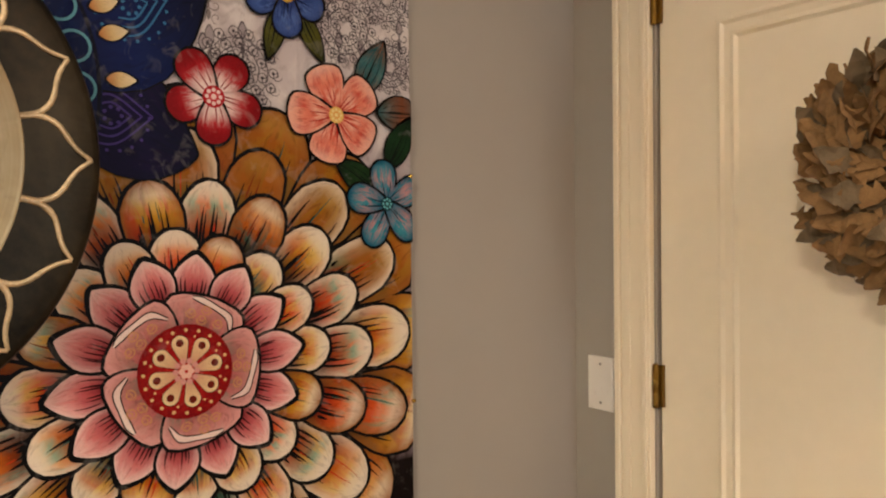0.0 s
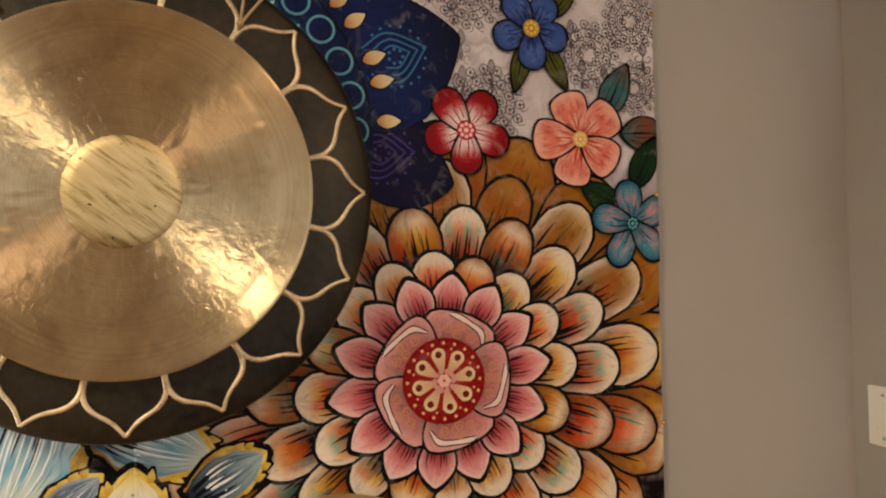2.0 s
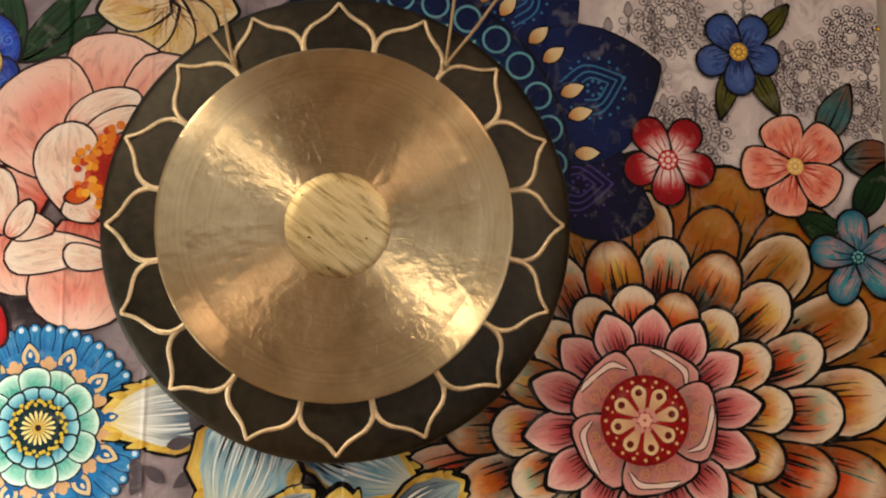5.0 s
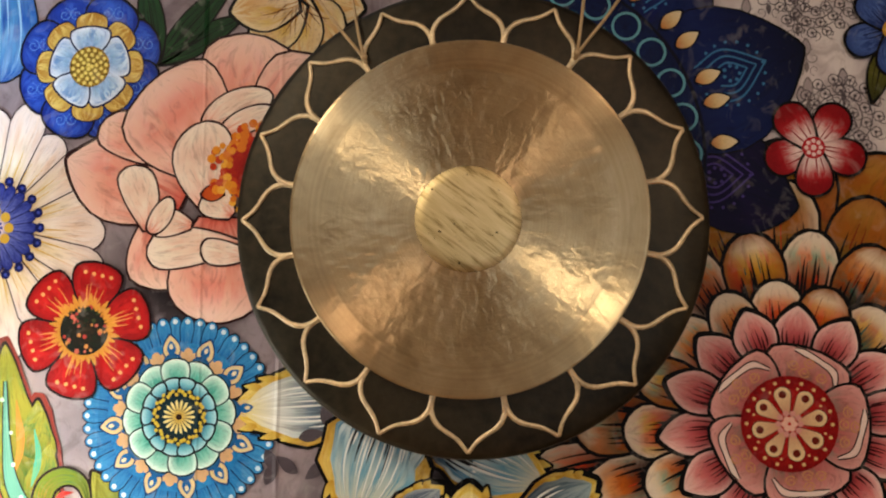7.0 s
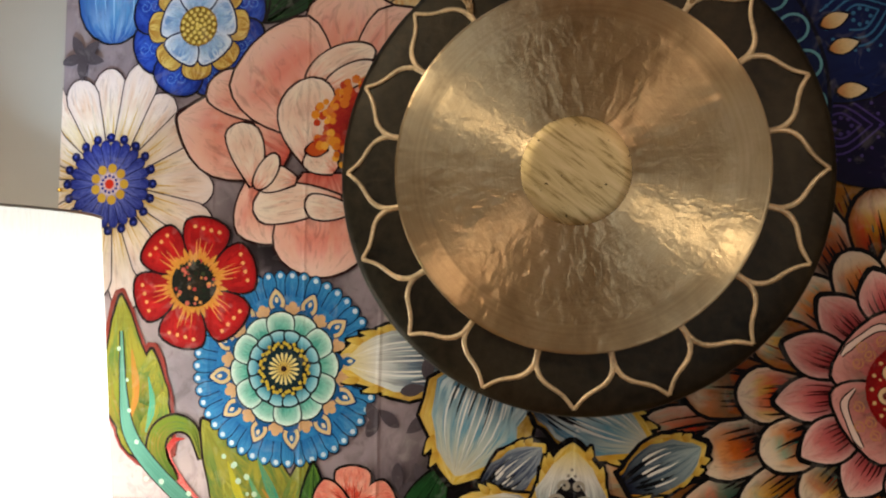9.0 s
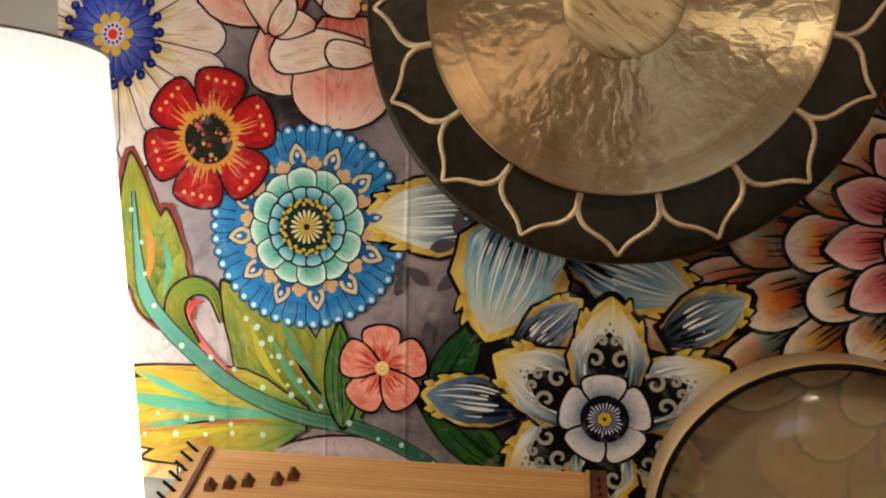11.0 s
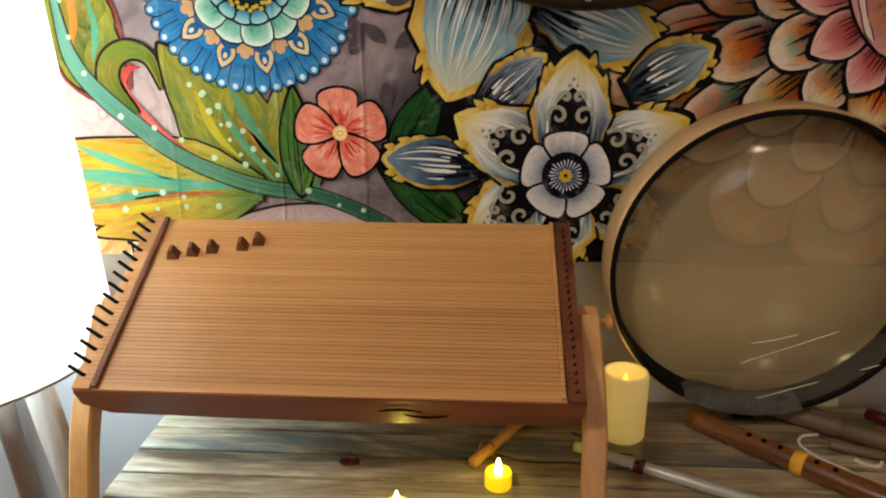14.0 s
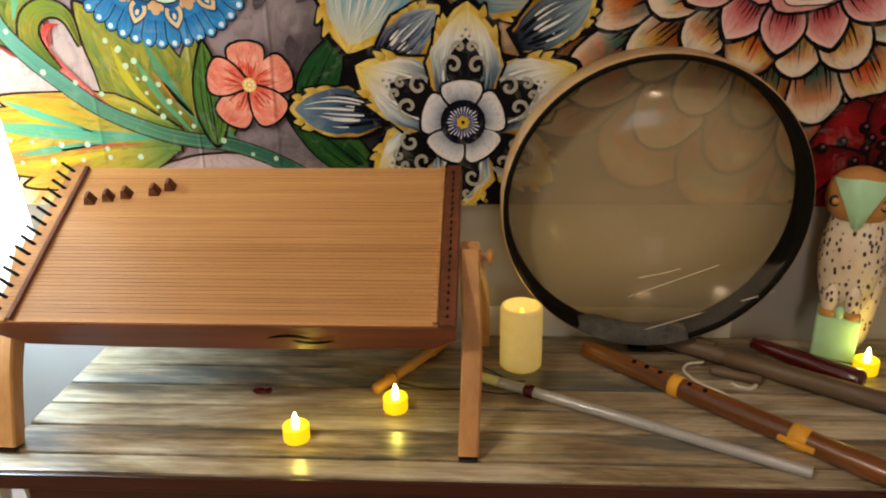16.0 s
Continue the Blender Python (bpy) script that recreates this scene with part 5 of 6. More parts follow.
for i, (x, a, l) in enumerate(((-0.88, 200, 0.13), (-0.86, 235, 0.12), (-0.83, 270, 0.11))):
    p.petal((x, 0.775), a, l, 0.042, "round", inks("b87a20", "d8b050", "f0e2c4"), inks("e8d8b0", "c89038"), K("f0e4cc"), 0.0035, lift=i * 2)
p.petal((-0.600, 0.650), 94, 0.125, 0.125, "round", inks("a08c90", "cbb8b8", "ddcccb"), inks("b8a4a8", "d8c6c6"), K("c4aeb0"), 0.0040, lift=8, line=K("38241e"))
p.done()
C = (0.43, 0.750)
p = Print("printed_poppy", 120, "dark red flower with black beads")
for k, a in enumerate((100, 150, 205, 250, 60, 10)):
    p.petal(C, a, 0.115, 0.072, "heart", inks("3a060a", "8a1018", "a81c22"), inks("5a0a10", "b82a2c"), K("4a080e"), 0.004, lift=k * 2)
for k in range(26):
    a, r = p.rng.uniform(0, 6.3), 0.1 * math.sqrt(p.rng.random())
    c2 = (C[0] + r * math.cos(a), C[1] + r * math.sin(a))
    p.disc(c2, 0.0095, [K("1a080a")], None, 14, 1, 12).disc((c2[0] + 0.002, c2[1] + 0.003), 0.003, [K("8a6068")], None, 15, 1, 8)
p.done()

for x, z in ((RIGHT - 0.010, 1.405), (RIGHT - 0.010, 1.73), (RIGHT - 0.008, 1.0), (LEFT + 0.012, 1.385), (-0.172, TZ + 0.012), (0.3, TZ + 0.012), (-0.7, TZ + 0.012), (LEFT + 0.012, 1.9)):
    part("pushpin", lathe(bmesh.new(), [(0, 0.010), (0.0025, 0.0092), (0.0038, 0.007), (0.0035, 0.005), (0.001, 0.004), (0.001, 0.0)], 12, Matrix.Translation((x - TX, -0.0095, z - TZ)) @ pose(0, 0, 0, 90)), M_GOLD, tap, "small gilt push pin")


# ---- gong ----
GX, GY, GZ, GR = -0.2015, 1.418, 1.396, 0.341
gong = thing("gong", pose(GX, GY, GZ), "bronze gong with a dark rim and lotus petal border on cords", "gong")
TURN_Y = pose(0, 0, 0, 90)
RF, RB = 0.2505, 0.0765
part("rim", lathe(bmesh.new(), [(RF - 0.004, 0.0), (0.30, -0.001), (0.330, -0.003), (0.338, -0.006), (GR, -0.014), (0.338, -0.030), (0.333, -0.030), (0.334, -0.014), (0.328, -0.008), (RF - 0.004, -0.004)], 128, TURN_Y), M_DARK, gong, "dark scaled bronze rim", True)
prof = [(RB, 0.0020), (RB + 0.004, 0.0014)] + [(RB + (RF - RB) * q, 0.0012 + 0.0300 * q ** 2) for q in (0.12, 0.25, 0.4, 0.55, 0.66, 0.74)] + [(0.2105, 0.0182), (0.213, 0.0190), (0.230, 0.0248), (0.245, 0.0295)] + [(RF - 0.001, 0.0302), (RF, 0.0290), (RF, -0.003)]
part("face", lathe(bmesh.new(), prof, 128, TURN_Y), M_BRASS, gong, "turned golden bronze face with hammer marks", True)
part("boss", lathe(bmesh.new(), [(0, 0.0042), (0.03, 0.0041), (0.06, 0.0036), (RB - 0.001, 0.0024), (RB - 0.0002, 0.0019)], 64, TURN_Y), M_BOSS, gong, "scraped pale bronze centre with plane marks", True)


def petal_line(k):
    """One scraped ogee petal of the border, a thin raised ribbon."""
    bm = bmesh.new()
    a0 = radians(90 + 22.5 * k)
    keys = ((0.0, 11.2), (0.26, 11.0), (0.43, 9.9), (0.55, 8.2), (0.63, 6.2), (0.70, 4.2), (0.81, 2.1), (1.0, 0.0))
    wob = random.Random(k)
    for h in (-1, 1):
        mid = []
        for s, an in keys:
            r, aa = RF + 0.0015 + 0.0765 * s, a0 + h * radians(an)
            mid.append((r * math.cos(aa), r * math.sin(aa), 0))
        line = arc(mid, 4)
        n, rows = len(line) - 1, []
        for i, c in enumerate(line):
            d = (line[min(i + 1, n)] - line[max(i - 1, 0)]).normalized()
            w = (0.0040 - 0.0012 * i / n) * (1 + wob.uniform(-0.10, 0.10))
            e = max(0.0, (c.length - 0.322) / 0.012) * 0.0022
            rows.append([bm.verts.new((c.x - d.y * w * q, e + y, c.y + d.x * w * q)) for q, y in ((-1, -0.0004), (-0.6, -0.0022 - h * 0.0001), (0.6, -0.0022 - h * 0.0001), (1, -0.0004))])
        for p_, q_ in zip(rows, rows[1:]):
            for i in range(3):
                bm.faces.new((p_[i], p_[i + 1], q_[i + 1], q_[i]))
    part("petal_line", bm, M_LINE, gong, smooth=True)


for k in range(16):
    petal_line(k)
for hx, tops in ((-0.1505, ((-0.46, 0.485), (-0.236, 0.62))), (0.1555, ((0.210, 0.62), (0.46, 0.485)))):
    part("hole", lathe(bmesh.new(), [(0.0, 0.0), (0.0042, 0.0), (0.0046, -0.001)], 16, Matrix.Translation((hx, -0.0016, 0.231)) @ TURN_Y), M_INK, gong)
    for tx, tz in tops:
        bm = bmesh.new()
        pts = arc([(hx, 0.006, 0.231), (hx, -0.006, 0.234), (hx + (tx - hx) * 0.12, -0.007, 0.28), (hx + (tx - hx) * 0.5, 0.04, 0.43), (tx, 0.105, tz)], 10)
        tube(bm, pts, 0.0024, 7)
        part("cord", bm, M_CORD, gong, "twisted hemp cord", True)
    kn = bmesh.new()
    bmesh.ops.create_icosphere(kn, subdivisions=2, radius=0.0055, matrix=Matrix.Translation((hx, -0.007, 0.236)))
    part("knot", kn, M_CORD, gong, smooth=True)
for tx, tz in ((-0.46, 0.485), (-0.236, 0.62), (0.210, 0.62), (0.46, 0.485)):
    hook = thing("wall_hook", pose(GX + tx, WALL_Y, GZ + tz + 0.005), "small dark metal wall hook holding a cord", "hook", "hooks for the gong")
    part("shank", tube(bmesh.new(), arc([(0, 0, 0.01), (0, -0.02, 0.008), (0, -0.03, -0.005), (0, -0.02, -0.012), (0, -0.012, -0.006)], 6), 0.002, 8), M_PIN, hook, smooth=True)

# ---- table ----
TZ0, TF, TL, TR, TB = 0.45, 1.126, -0.822, 0.75, WALL_Y - 0.004
table = thing("table", pose((TL + TR) / 2, (TF + TB) / 2, 0), "low table with a whitewashed plank top and a dark mahogany base", "table")
OX, OY = (TL + TR) / 2, (TF + TB) / 2
L2, D2 = (TR - TL) / 2, (TB - TF) / 2
part("tabletop", boxed((-L2 + 0.006, -D2 + 0.006, TZ0 - 0.03), (L2 - 0.006, D2 - 0.002, TZ0 - 0.0135), 0.002), M_TABLE, table)
bm = bmesh.new()
box(bm, (-L2, -D2, TZ0 - 0.012 - 0.008), (L2, -D2 + 0.0055, TZ0 - 0.002), 0.001)
part("edge_band", bm, M_TABLE, table, "dark brown front edge band")
ys = [-D2 + 0.0058, TF + 0.046 - OY, TF + 0.112 - OY, TF + 0.168 - OY, TF + 0.225 - OY, TF + 0.284 - OY, TF + 0.345 - OY, D2]
for k, (a, b) in enumerate(zip(ys, ys[1:])):
    part("plank", boxed((-L2, a + 0.0024, TZ0 - 0.013), (L2, b - 0.0024, TZ0), 0.0020), M_PLANK_BLUE if k in (1, 4) else M_PLANK, table)
part("apron", boxed((-L2 + 0.05, -D2 + 0.012, TZ0 - 0.11), (L2 - 0.05, -D2 + 0.032, TZ0 - 0.0305), 0.002), M_TABLE, table)
for sx in (-1, 1):
    part("side_panel", boxed((sx * (L2 - 0.06) - 0.010, -D2 + 0.033, 0.08), (sx * (L2 - 0.06) + 0.010, D2 - 0.012, TZ0 - 0.0305), 0.002), M_TABLE, table)
    for sy in (-1, 1):
        cx_, cy_ = sx * (L2 - 0.045), sy * (D2 - 0.034)
        part("leg", lathe(bmesh.new(), [(0, 0), (0.018, 0), (0.022, 0.05), (0.026, 0.2), (0.024, 0.3), (0.028, 0.33), (0.028, TZ0 - 0.111), (0, TZ0 - 0.111)], 20, pose(cx_, cy_, 0)), M_TABLE, table, smooth=True)

# ---- zither on its stand ----
ZX, ZF, ZZ, TILT_Z = -0.503, 1.178, 0.638, 28.0
zither = thing("zither", pose(ZX, 1.30, TZ0), "wooden board zither with many strings, tilted on a curved beech stand", "zither")
B = Matrix.Translation((0, ZF - 1.30, ZZ - TZ0)) @ pose(0, 0, 0, TILT_Z)
HW, DP, TH = 0.295, 0.287, 0.045


def shell():
    """The body: straight top edge, bowed underside, chamfered ends."""
    bm = bmesh.new()
    n, rows = 20, []
    for i in range(n + 1):
        q = 2 * i / n - 1
        x = HW * q
        ch = 0.018 * max(0, (abs(q) - 0.93) / 0.07)
        dz = TH + 0.006 * (1 - q * q) - ch
        rows.append([bm.verts.new(B @ Vector(v)) for v in ((x, 0, -0.001), (x, 0.001, -dz), (x, DP - 0.001, -dz), (x, DP, -0.001))])
    for a, b in zip(rows, rows[1:]):
        for j in range(4):
            bm.faces.new((a[j], a[(j + 1) % 4], b[(j + 1) % 4], b[j]))
    bm.faces.new(rows[0])
    bm.faces.new(rows[-1][::-1])
    return bm


part("body", shell(), M_MAHOG, zither, "reddish brown side frame")
part("soundboard", boxed((-HW + 0.022, 0.0015, -0.0012), (HW - 0.022, DP - 0.001, 0.0022), 0.0008, B), M_BOARD, zither, "honey coloured cedar soundboard")
bm = boxed((-HW + 0.0005, 0.0005, -0.0012), (-HW + 0.0215, DP + 0.001, 0.006), 0.001, B)
part("pin_block", bm, M_ASH, zither)
part("bridge_rail", boxed((-HW + 0.0235, 0.003, 0.0024), (-HW + 0.0295, DP - 0.002, 0.0085), 0.0012, B), M_BRIDGE, zither)
part("pin_block", boxed((HW - 0.0215, 0.0005, -0.0012), (HW - 0.0005, DP + 0.001, 0.006), 0.001, B), M_BRIDGE, zither)
part("bridge_rail", boxed((HW - 0.029, 0.003, 0.0024), (HW - 0.0235, DP - 0.002, 0.0085), 0.0012, B), M_BOARD, zither)
NS = 44
for k in range(NS):
    v = 0.012 + (DP - 0.024) * k / (NS - 1)
    part("string", tube(bmesh.new(), [B @ Vector((-HW + 0.012, v, 0.0085)), B @ Vector((-HW + 0.027, v, 0.0089)), B @ Vector((HW - 0.026, v, 0.0089)), B @ Vector((HW - 0.012, v, 0.0085))], 0.00012 if k > 21 else 0.00030, 5), M_STEEL, zither)
    if k % 2 == 0:
        part("hitch_pin", tube(bmesh.new(), [B @ Vector((HW - 0.012, v, 0.004)), B @ Vector((HW - 0.0105, v, 0.0115))], 0.0012, 6), M_PIN, zither)
    if k % 3 == 1:
        part("tuning_pin", tube(bmesh.new(), [B @ Vector((-HW + 0.011, v, 0.003)), B @ Vector((-HW - 0.006, v + 0.004, 0.020))], [0.0026, 0.0022], 8), M_PIN, zither)
for px, v in ((-0.240, 0.215), (-0.215, 0.221), (-0.190, 0.227), (-0.150, 0.233), (-0.130, 0.243)):
    bm = bmesh.new()
    q = [bm.verts.new(B @ Vector(c)) for c in ((px - 0.008, v - 0.007, 0.0024), (px + 0.008, v - 0.007, 0.0024), (px + 0.008, v + 0.007, 0.0024), (px - 0.008, v + 0.007, 0.0024),
                                              (px - 0.003, v - 0.006, 0.017), (px + 0.002, v - 0.006, 0.018), (px + 0.002, v + 0.006, 0.018), (px - 0.003, v + 0.006, 0.017))]
    for f in ((0, 1, 2, 3), (4, 5, 6, 7), (0, 1, 5, 4), (1, 2, 6, 5), (2, 3, 7, 6), (3, 0, 4, 7)):
        bm.faces.new([q[i] for i in f])
    part("bridge", bm, M_BRIDGE, zither, "small dark movable bridge")
for h, x0 in ((1, 0.084), (-1, 0.114)):
    bm = bmesh.new()
    up, lo = [], []
    for i in range(13):
        s = i / 12
        w = 0.0030 * math.sin(math.pi * s) ** 0.5 + 0.0002
        x = x0 - 0.028 + 0.056 * s
        z = -0.021 - h * 0.002 + h * 0.0055 * math.sin(math.pi * s) * (1 if h > 0 else 1) - (0.008 if h < 0 else 0)
        up.append(bm.verts.new(B @ Vector((x, -0.0016, z + w))))
        lo.append(bm.verts.new(B @ Vector((x, -0.0016, z - w))))
    for i in range(12):
        bm.faces.new((up[i], up[i + 1], lo[i + 1], lo[i]))
    part("sound_hole", bm, M_SLOT, zither, "curved leaf-shaped sound slot")
for sx in (-1, 1):
    x = sx * (HW + 0.0145)
    pv = Vector((x, 0.012, 0.235))
    for nm, foot in (("front_leg", Vector((x, 1.180 - 1.30, 0.004))), ("rear_leg", Vector((x + 0.016 * sx, 0.198, 0.004)))):
        mid = (pv + foot) / 2 + Vector((sx * 0.004, -0.016 if nm == "front_leg" else 0.012, 0.01))
        line = arc([pv, mid, foot], 9)
        bm = bmesh.new()
        rows = []
        for i, c in enumerate(line):
            d = (line[min(i + 1, len(line) - 1)] - line[max(i - 1, 0)]).normalized()
            nrm = Vector((1, 0, 0)).cross(d).normalized()
            w = 0.018 - 0.006 * i / len(line)
            rows.append([bm.verts.new(c + Vector((a * 0.0135, 0, 0)) + nrm * b * w) for a, b in ((-1, -0.8), (-0.8, -1), (0.8, -1), (1, -0.8), (1, 0.8), (0.8, 1), (-0.8, 1), (-1, 0.8))])
        for a, b in zip(rows, rows[1:]):
            for j in range(8):
                bm.faces.new((a[j], a[(j + 1) % 8], b[(j + 1) % 8], b[j]))
        bm.faces.new(rows[0])
        bm.faces.new(rows[-1])
        leg = part(nm, bm, M_ASH, zither, "curved honey beech leg")
        part("foot_pad", boxed((foot.x - 0.0125, foot.y - 0.012, 0.0), (foot.x + 0.0125, foot.y + 0.012, 0.0042), 0.001), M_INK, leg, "dark felt foot pad")
    part("knob", lathe(bmesh.new(), [(0, 0.020), (0.008, 0.019), (0.0115, 0.016), (0.0115, 0.0125), (0.006, 0.009), (0.0045, 0.005), (0.006, 0.0)], 20, Matrix.Translation((x + sx * 0.0135, 0.016, 0.229)) @ pose(0, 0, 0, 0, 90 * sx, 0)), M_ASH, zither, "turned wooden clamp knob", True)

# ---- frame drum against the wall ----
DR, DD = 0.2315, 0.060
drum = thing("frame_drum", pose(0.082, 1.446, TZ0 + 0.025, 1.6, 0, 0), "open maple frame drum, black inside, with a cloudy film head", "drum")
AX = Matrix.Translation((0, 0, DR)) @ pose(0, 0, 0, 90)
part("hoop", lathe(bmesh.new(), [(DR - 0.0030, -0.0006), (DR - 0.0022, -0.0012), (DR - 0.0012, -0.004), (DR - 0.0004, -0.008), (DR, -0.014), (DR, -DD + 0.001), (DR - 0.001, -DD), (DR - 0.006, -DD)], 96, AX), M_HOOP, drum, "pale maple hoop with a rounded edge", True)
part("inner_shell", lathe(bmesh.new(), [(DR - 0.0031, -0.0006), (DR - 0.005, 0.0012), (DR - 0.0088, 0.0013), (DR - 0.0115, -0.001), (DR - 0.0115, -DD + 0.004), (DR - 0.0070, -DD + 0.003)], 96, AX), M_BLACK, drum, "black lining inside the hoop", True)
part("head", lathe(bmesh.new(), [(0, -DD + 0.008), (0.1, -DD + 0.0082), (DR - 0.0118, -DD + 0.0075), (DR - 0.0118, -DD + 0.004), (0, -DD + 0.0045)], 96, AX), M_SKIN, drum, "glossy cloudy film head, a little see-through", True)


def film_flap():
    """Loose clear film over the lower right of the open side, with a turned-up upper edge."""
    bm = bmesh.new()
    rows, n = [], 24
    for i in range(n + 1):
        a = radians(-100 + 78 * i / n)
        rim = Vector(((DR - 0.0118) * math.cos(a), DR + (DR - 0.0118) * math.sin(a)))
        q = i / n
        top = Vector((-0.03 + 0.235 * q, DR - 0.125 + 0.040 * q + 0.004 * math.sin(9 * q)))
        row = []
        for j in range(7):
            f = j / 6
            p = rim.lerp(top, f)
            row.append(bm.verts.new((p.x, 0.0040 + 0.0035 * math.sin(11 * q + 5 * f) * f * (1 - f) - 0.004 * f ** 6, p.y)))
        rows.append(row)
    for a, b in zip(rows, rows[1:]):
        for j in range(6):
            bm.faces.new((a[j], a[j + 1], b[j + 1], b[j]))
    return bm


flap = part("film_flap", film_flap(), M_FILM, drum, "loose clear film, its highlights modelled as thin pale lines", True)
# highlights along the film's edges and folds, modelled as thin pale tubes
for pts in (((-0.030, -0.144), (0.045, -0.113), (0.105, -0.088)), ((-0.020, -0.112), (0.020, -0.103), (0.047, -0.095)), ((0.000, -0.202), (0.040, -0.188), (0.090, -0.170)), ((0.143, -0.150), (0.170, -0.141), (0.196, -0.131))):
    part("crease", tube(bmesh.new(), arc([(x, 0.0015, DR + z) for x, z in pts], 6), [0.0002] + [0.00075] * 11 + [0.0002], 6), M_FILMGLINT, flap, smooth=True)
bm = bmesh.new()
rows = []
for i in range(25):
    a = radians(-118 + 46 * i / 24)
    th = 0.018 * min(1, 6 * min(i, 24 - i) / 24 + 0.35)
    rows.append([bm.verts.new((rr * math.cos(a), y, DR + rr * math.sin(a))) for rr, y in ((DR - 0.004, -0.0035), (DR - 0.010 - th * 0.5, -0.004), (DR - 0.0118 - th, 0.004), (DR - 0.0118 - th, 0.026), (DR - 0.0119, 0.030))])
for a, b in zip(rows, rows[1:]):
    for j in range(4):
        bm.faces.new((a[j], a[j + 1], b[j + 1], b[j]))
bm.faces.new(rows[0])
bm.faces.new(rows[-1])
part("grip_pad", bm, M_FOAM, drum, "grey textured foam grip pad", True)
part("foot_strip", boxed((-0.016, 0.034, -0.0248), (0.016, 0.054, 0.004), 0.002), M_BLACK, drum, "dark felt strip under the hoop")

# ---- floor lamp ----
floor_lamp = thing("floor_lamp", pose(LAMP_X, LAMP_Y, 0), "tripod floor lamp with a tall white fabric shade, lit", "lamp")
ZT, ZB, RT, RBO = 1.326, 0.633, 0.169, 0.214
bm = bmesh.new()
lathe(bm, [(RBO, ZB), (RBO + (RT - RBO) * 0.5, (ZB + ZT) / 2), (RT, ZT)], 96)
shade = part("shade", bm, M_SHADE, floor_lamp, "tall tapered white fabric shade, glowing", True)
for r, z in ((RT, ZT), (RBO, ZB)):
    part("ring", tube(bmesh.new(), [(r * math.cos(2 * math.pi * k / 64), r * math.sin(2 * math.pi * k / 64), z) for k in range(65)], 0.0022, 6, False), M_METAL, shade, "thin metal shade ring", True)
for k in range(3):
    a = radians(120 * k + 20)
    part("spoke", tube(bmesh.new(), [(0.012 * math.cos(a), 0.012 * math.sin(a), 0.652), (0.212 * math.cos(a), 0.212 * math.sin(a), 0.652)], 0.0016, 6), M_METAL, shade)
part("stem", lathe(bmesh.new(), [(0, 0.62), (0.018, 0.622), (0.022, 0.64), (0.02, 0.66), (0.016, 0.662), (0.016, 0.675), (0, 0.675)], 20), M_METAL, floor_lamp, smooth=True)
M_BULB = glow("lit_bulb", "eaf2ff", 6.0)
# lower bulb, and an unseen upper one added with its upright for more light
for z in (0.676, 0.93):
    part("bulb", lathe(bmesh.new(), [(0.012, z), (0.014, z + 0.004), (0.026, z + 0.019), (0.028, z + 0.036), (0.022, z + 0.054), (0, z + 0.062)], 24), M_BULB, floor_lamp, smooth=True)
part("pole", tube(bmesh.new(), [(0.034, 0, 0.66), (0.034, 0, 0.91), (0.012, 0, 0.925), (0.0, 0, 0.931)], 0.005, 10), M_METAL, floor_lamp, "added upright that carries the added upper bulb", True)
for k in range(3):
    a = radians(-12 + 120 * k)
    d = Vector((math.cos(a), math.sin(a), 0))
    part("arm", tube(bmesh.new(), [d * 0.018 + Vector((0, 0, 0.645)), d * 0.146 + Vector((0, 0, 0.645))], 0.0045, 8), M_METAL, floor_lamp)
    leg = part("leg", tube(bmesh.new(), [d * 0.14 + Vector((0, 0, 0.655)), d * 0.225 + Vector((0, 0, 0.22))], [0.019, 0.015], 14), M_LEG, floor_lamp, "grey-washed tapered wooden leg", True)
    part("ferrule", tube(bmesh.new(), [d * 0.2245 + Vector((0, 0, 0.222)), d * 0.268 + Vector((0, 0, 0.0))], [0.0145, 0.010], 14), M_METAL, leg, "metal leg tip", True)

# ---- things on the table ----
pc = thing("pillar_candle", pose(-0.115, 1.427, TZ0), "ivory wax pillar candle with an electric flame", "candle")
part("wax", lathe(bmesh.new(), [(0, 0), (0.031, 0), (0.0335, 0.003), (0.0335, 0.098), (0.032, 0.104), (0.029, 0.1055), (0.026, 0.103), (0.023, 0.094), (0.010, 0.088), (0, 0.087)], 48), M_WAX, pc, smooth=True)
part("flame", lathe(bmesh.new(), [(0, 0.087), (0.003, 0.088), (0.004, 0.092), (0.002, 0.098), (0, 0.101)], 14), M_AMBER, pc, "amber flame tip", True)
tea = thing("tea_light", pose(-0.4285, 1.213, TZ0), "small yellow electric tea light, lit", "candle", "tea lights")
part("cup", lathe(bmesh.new(), [(0, 0), (0.0168, 0), (0.0178, 0.0015), (0.0182, 0.020), (0.0172, 0.0225), (0.0150, 0.0225), (0.012, 0.0195), (0.004, 0.018), (0, 0.018)], 36), M_TEA, tea, smooth=True)
part("flame", lathe(bmesh.new(), [(0, 0.017), (0.0045, 0.019), (0.0056, 0.026), (0.0038, 0.034), (0.001, 0.042), (0, 0.043)], 14), M_FLAME, tea, "white glowing flame tip", True)
for x, y in ((-0.3015, 1.290), (0.420, 1.418)):
    copy_thing(tea, pose(x, y, TZ0, 0, 0, 40))
for i, (x, y) in enumerate(((-0.4285, 1.213), (-0.3015, 1.290), (0.420, 1.418))):
    lamp("tea_light_glow", "POINT", pose(x, y, TZ0 + 0.05), 0.075, (1.0, 0.80, 0.12), 0.006)

lamp("candle_glow", "POINT", pose(-0.115, 1.427, TZ0 + 0.138), 0.05, (1.0, 0.74, 0.26), 0.02)

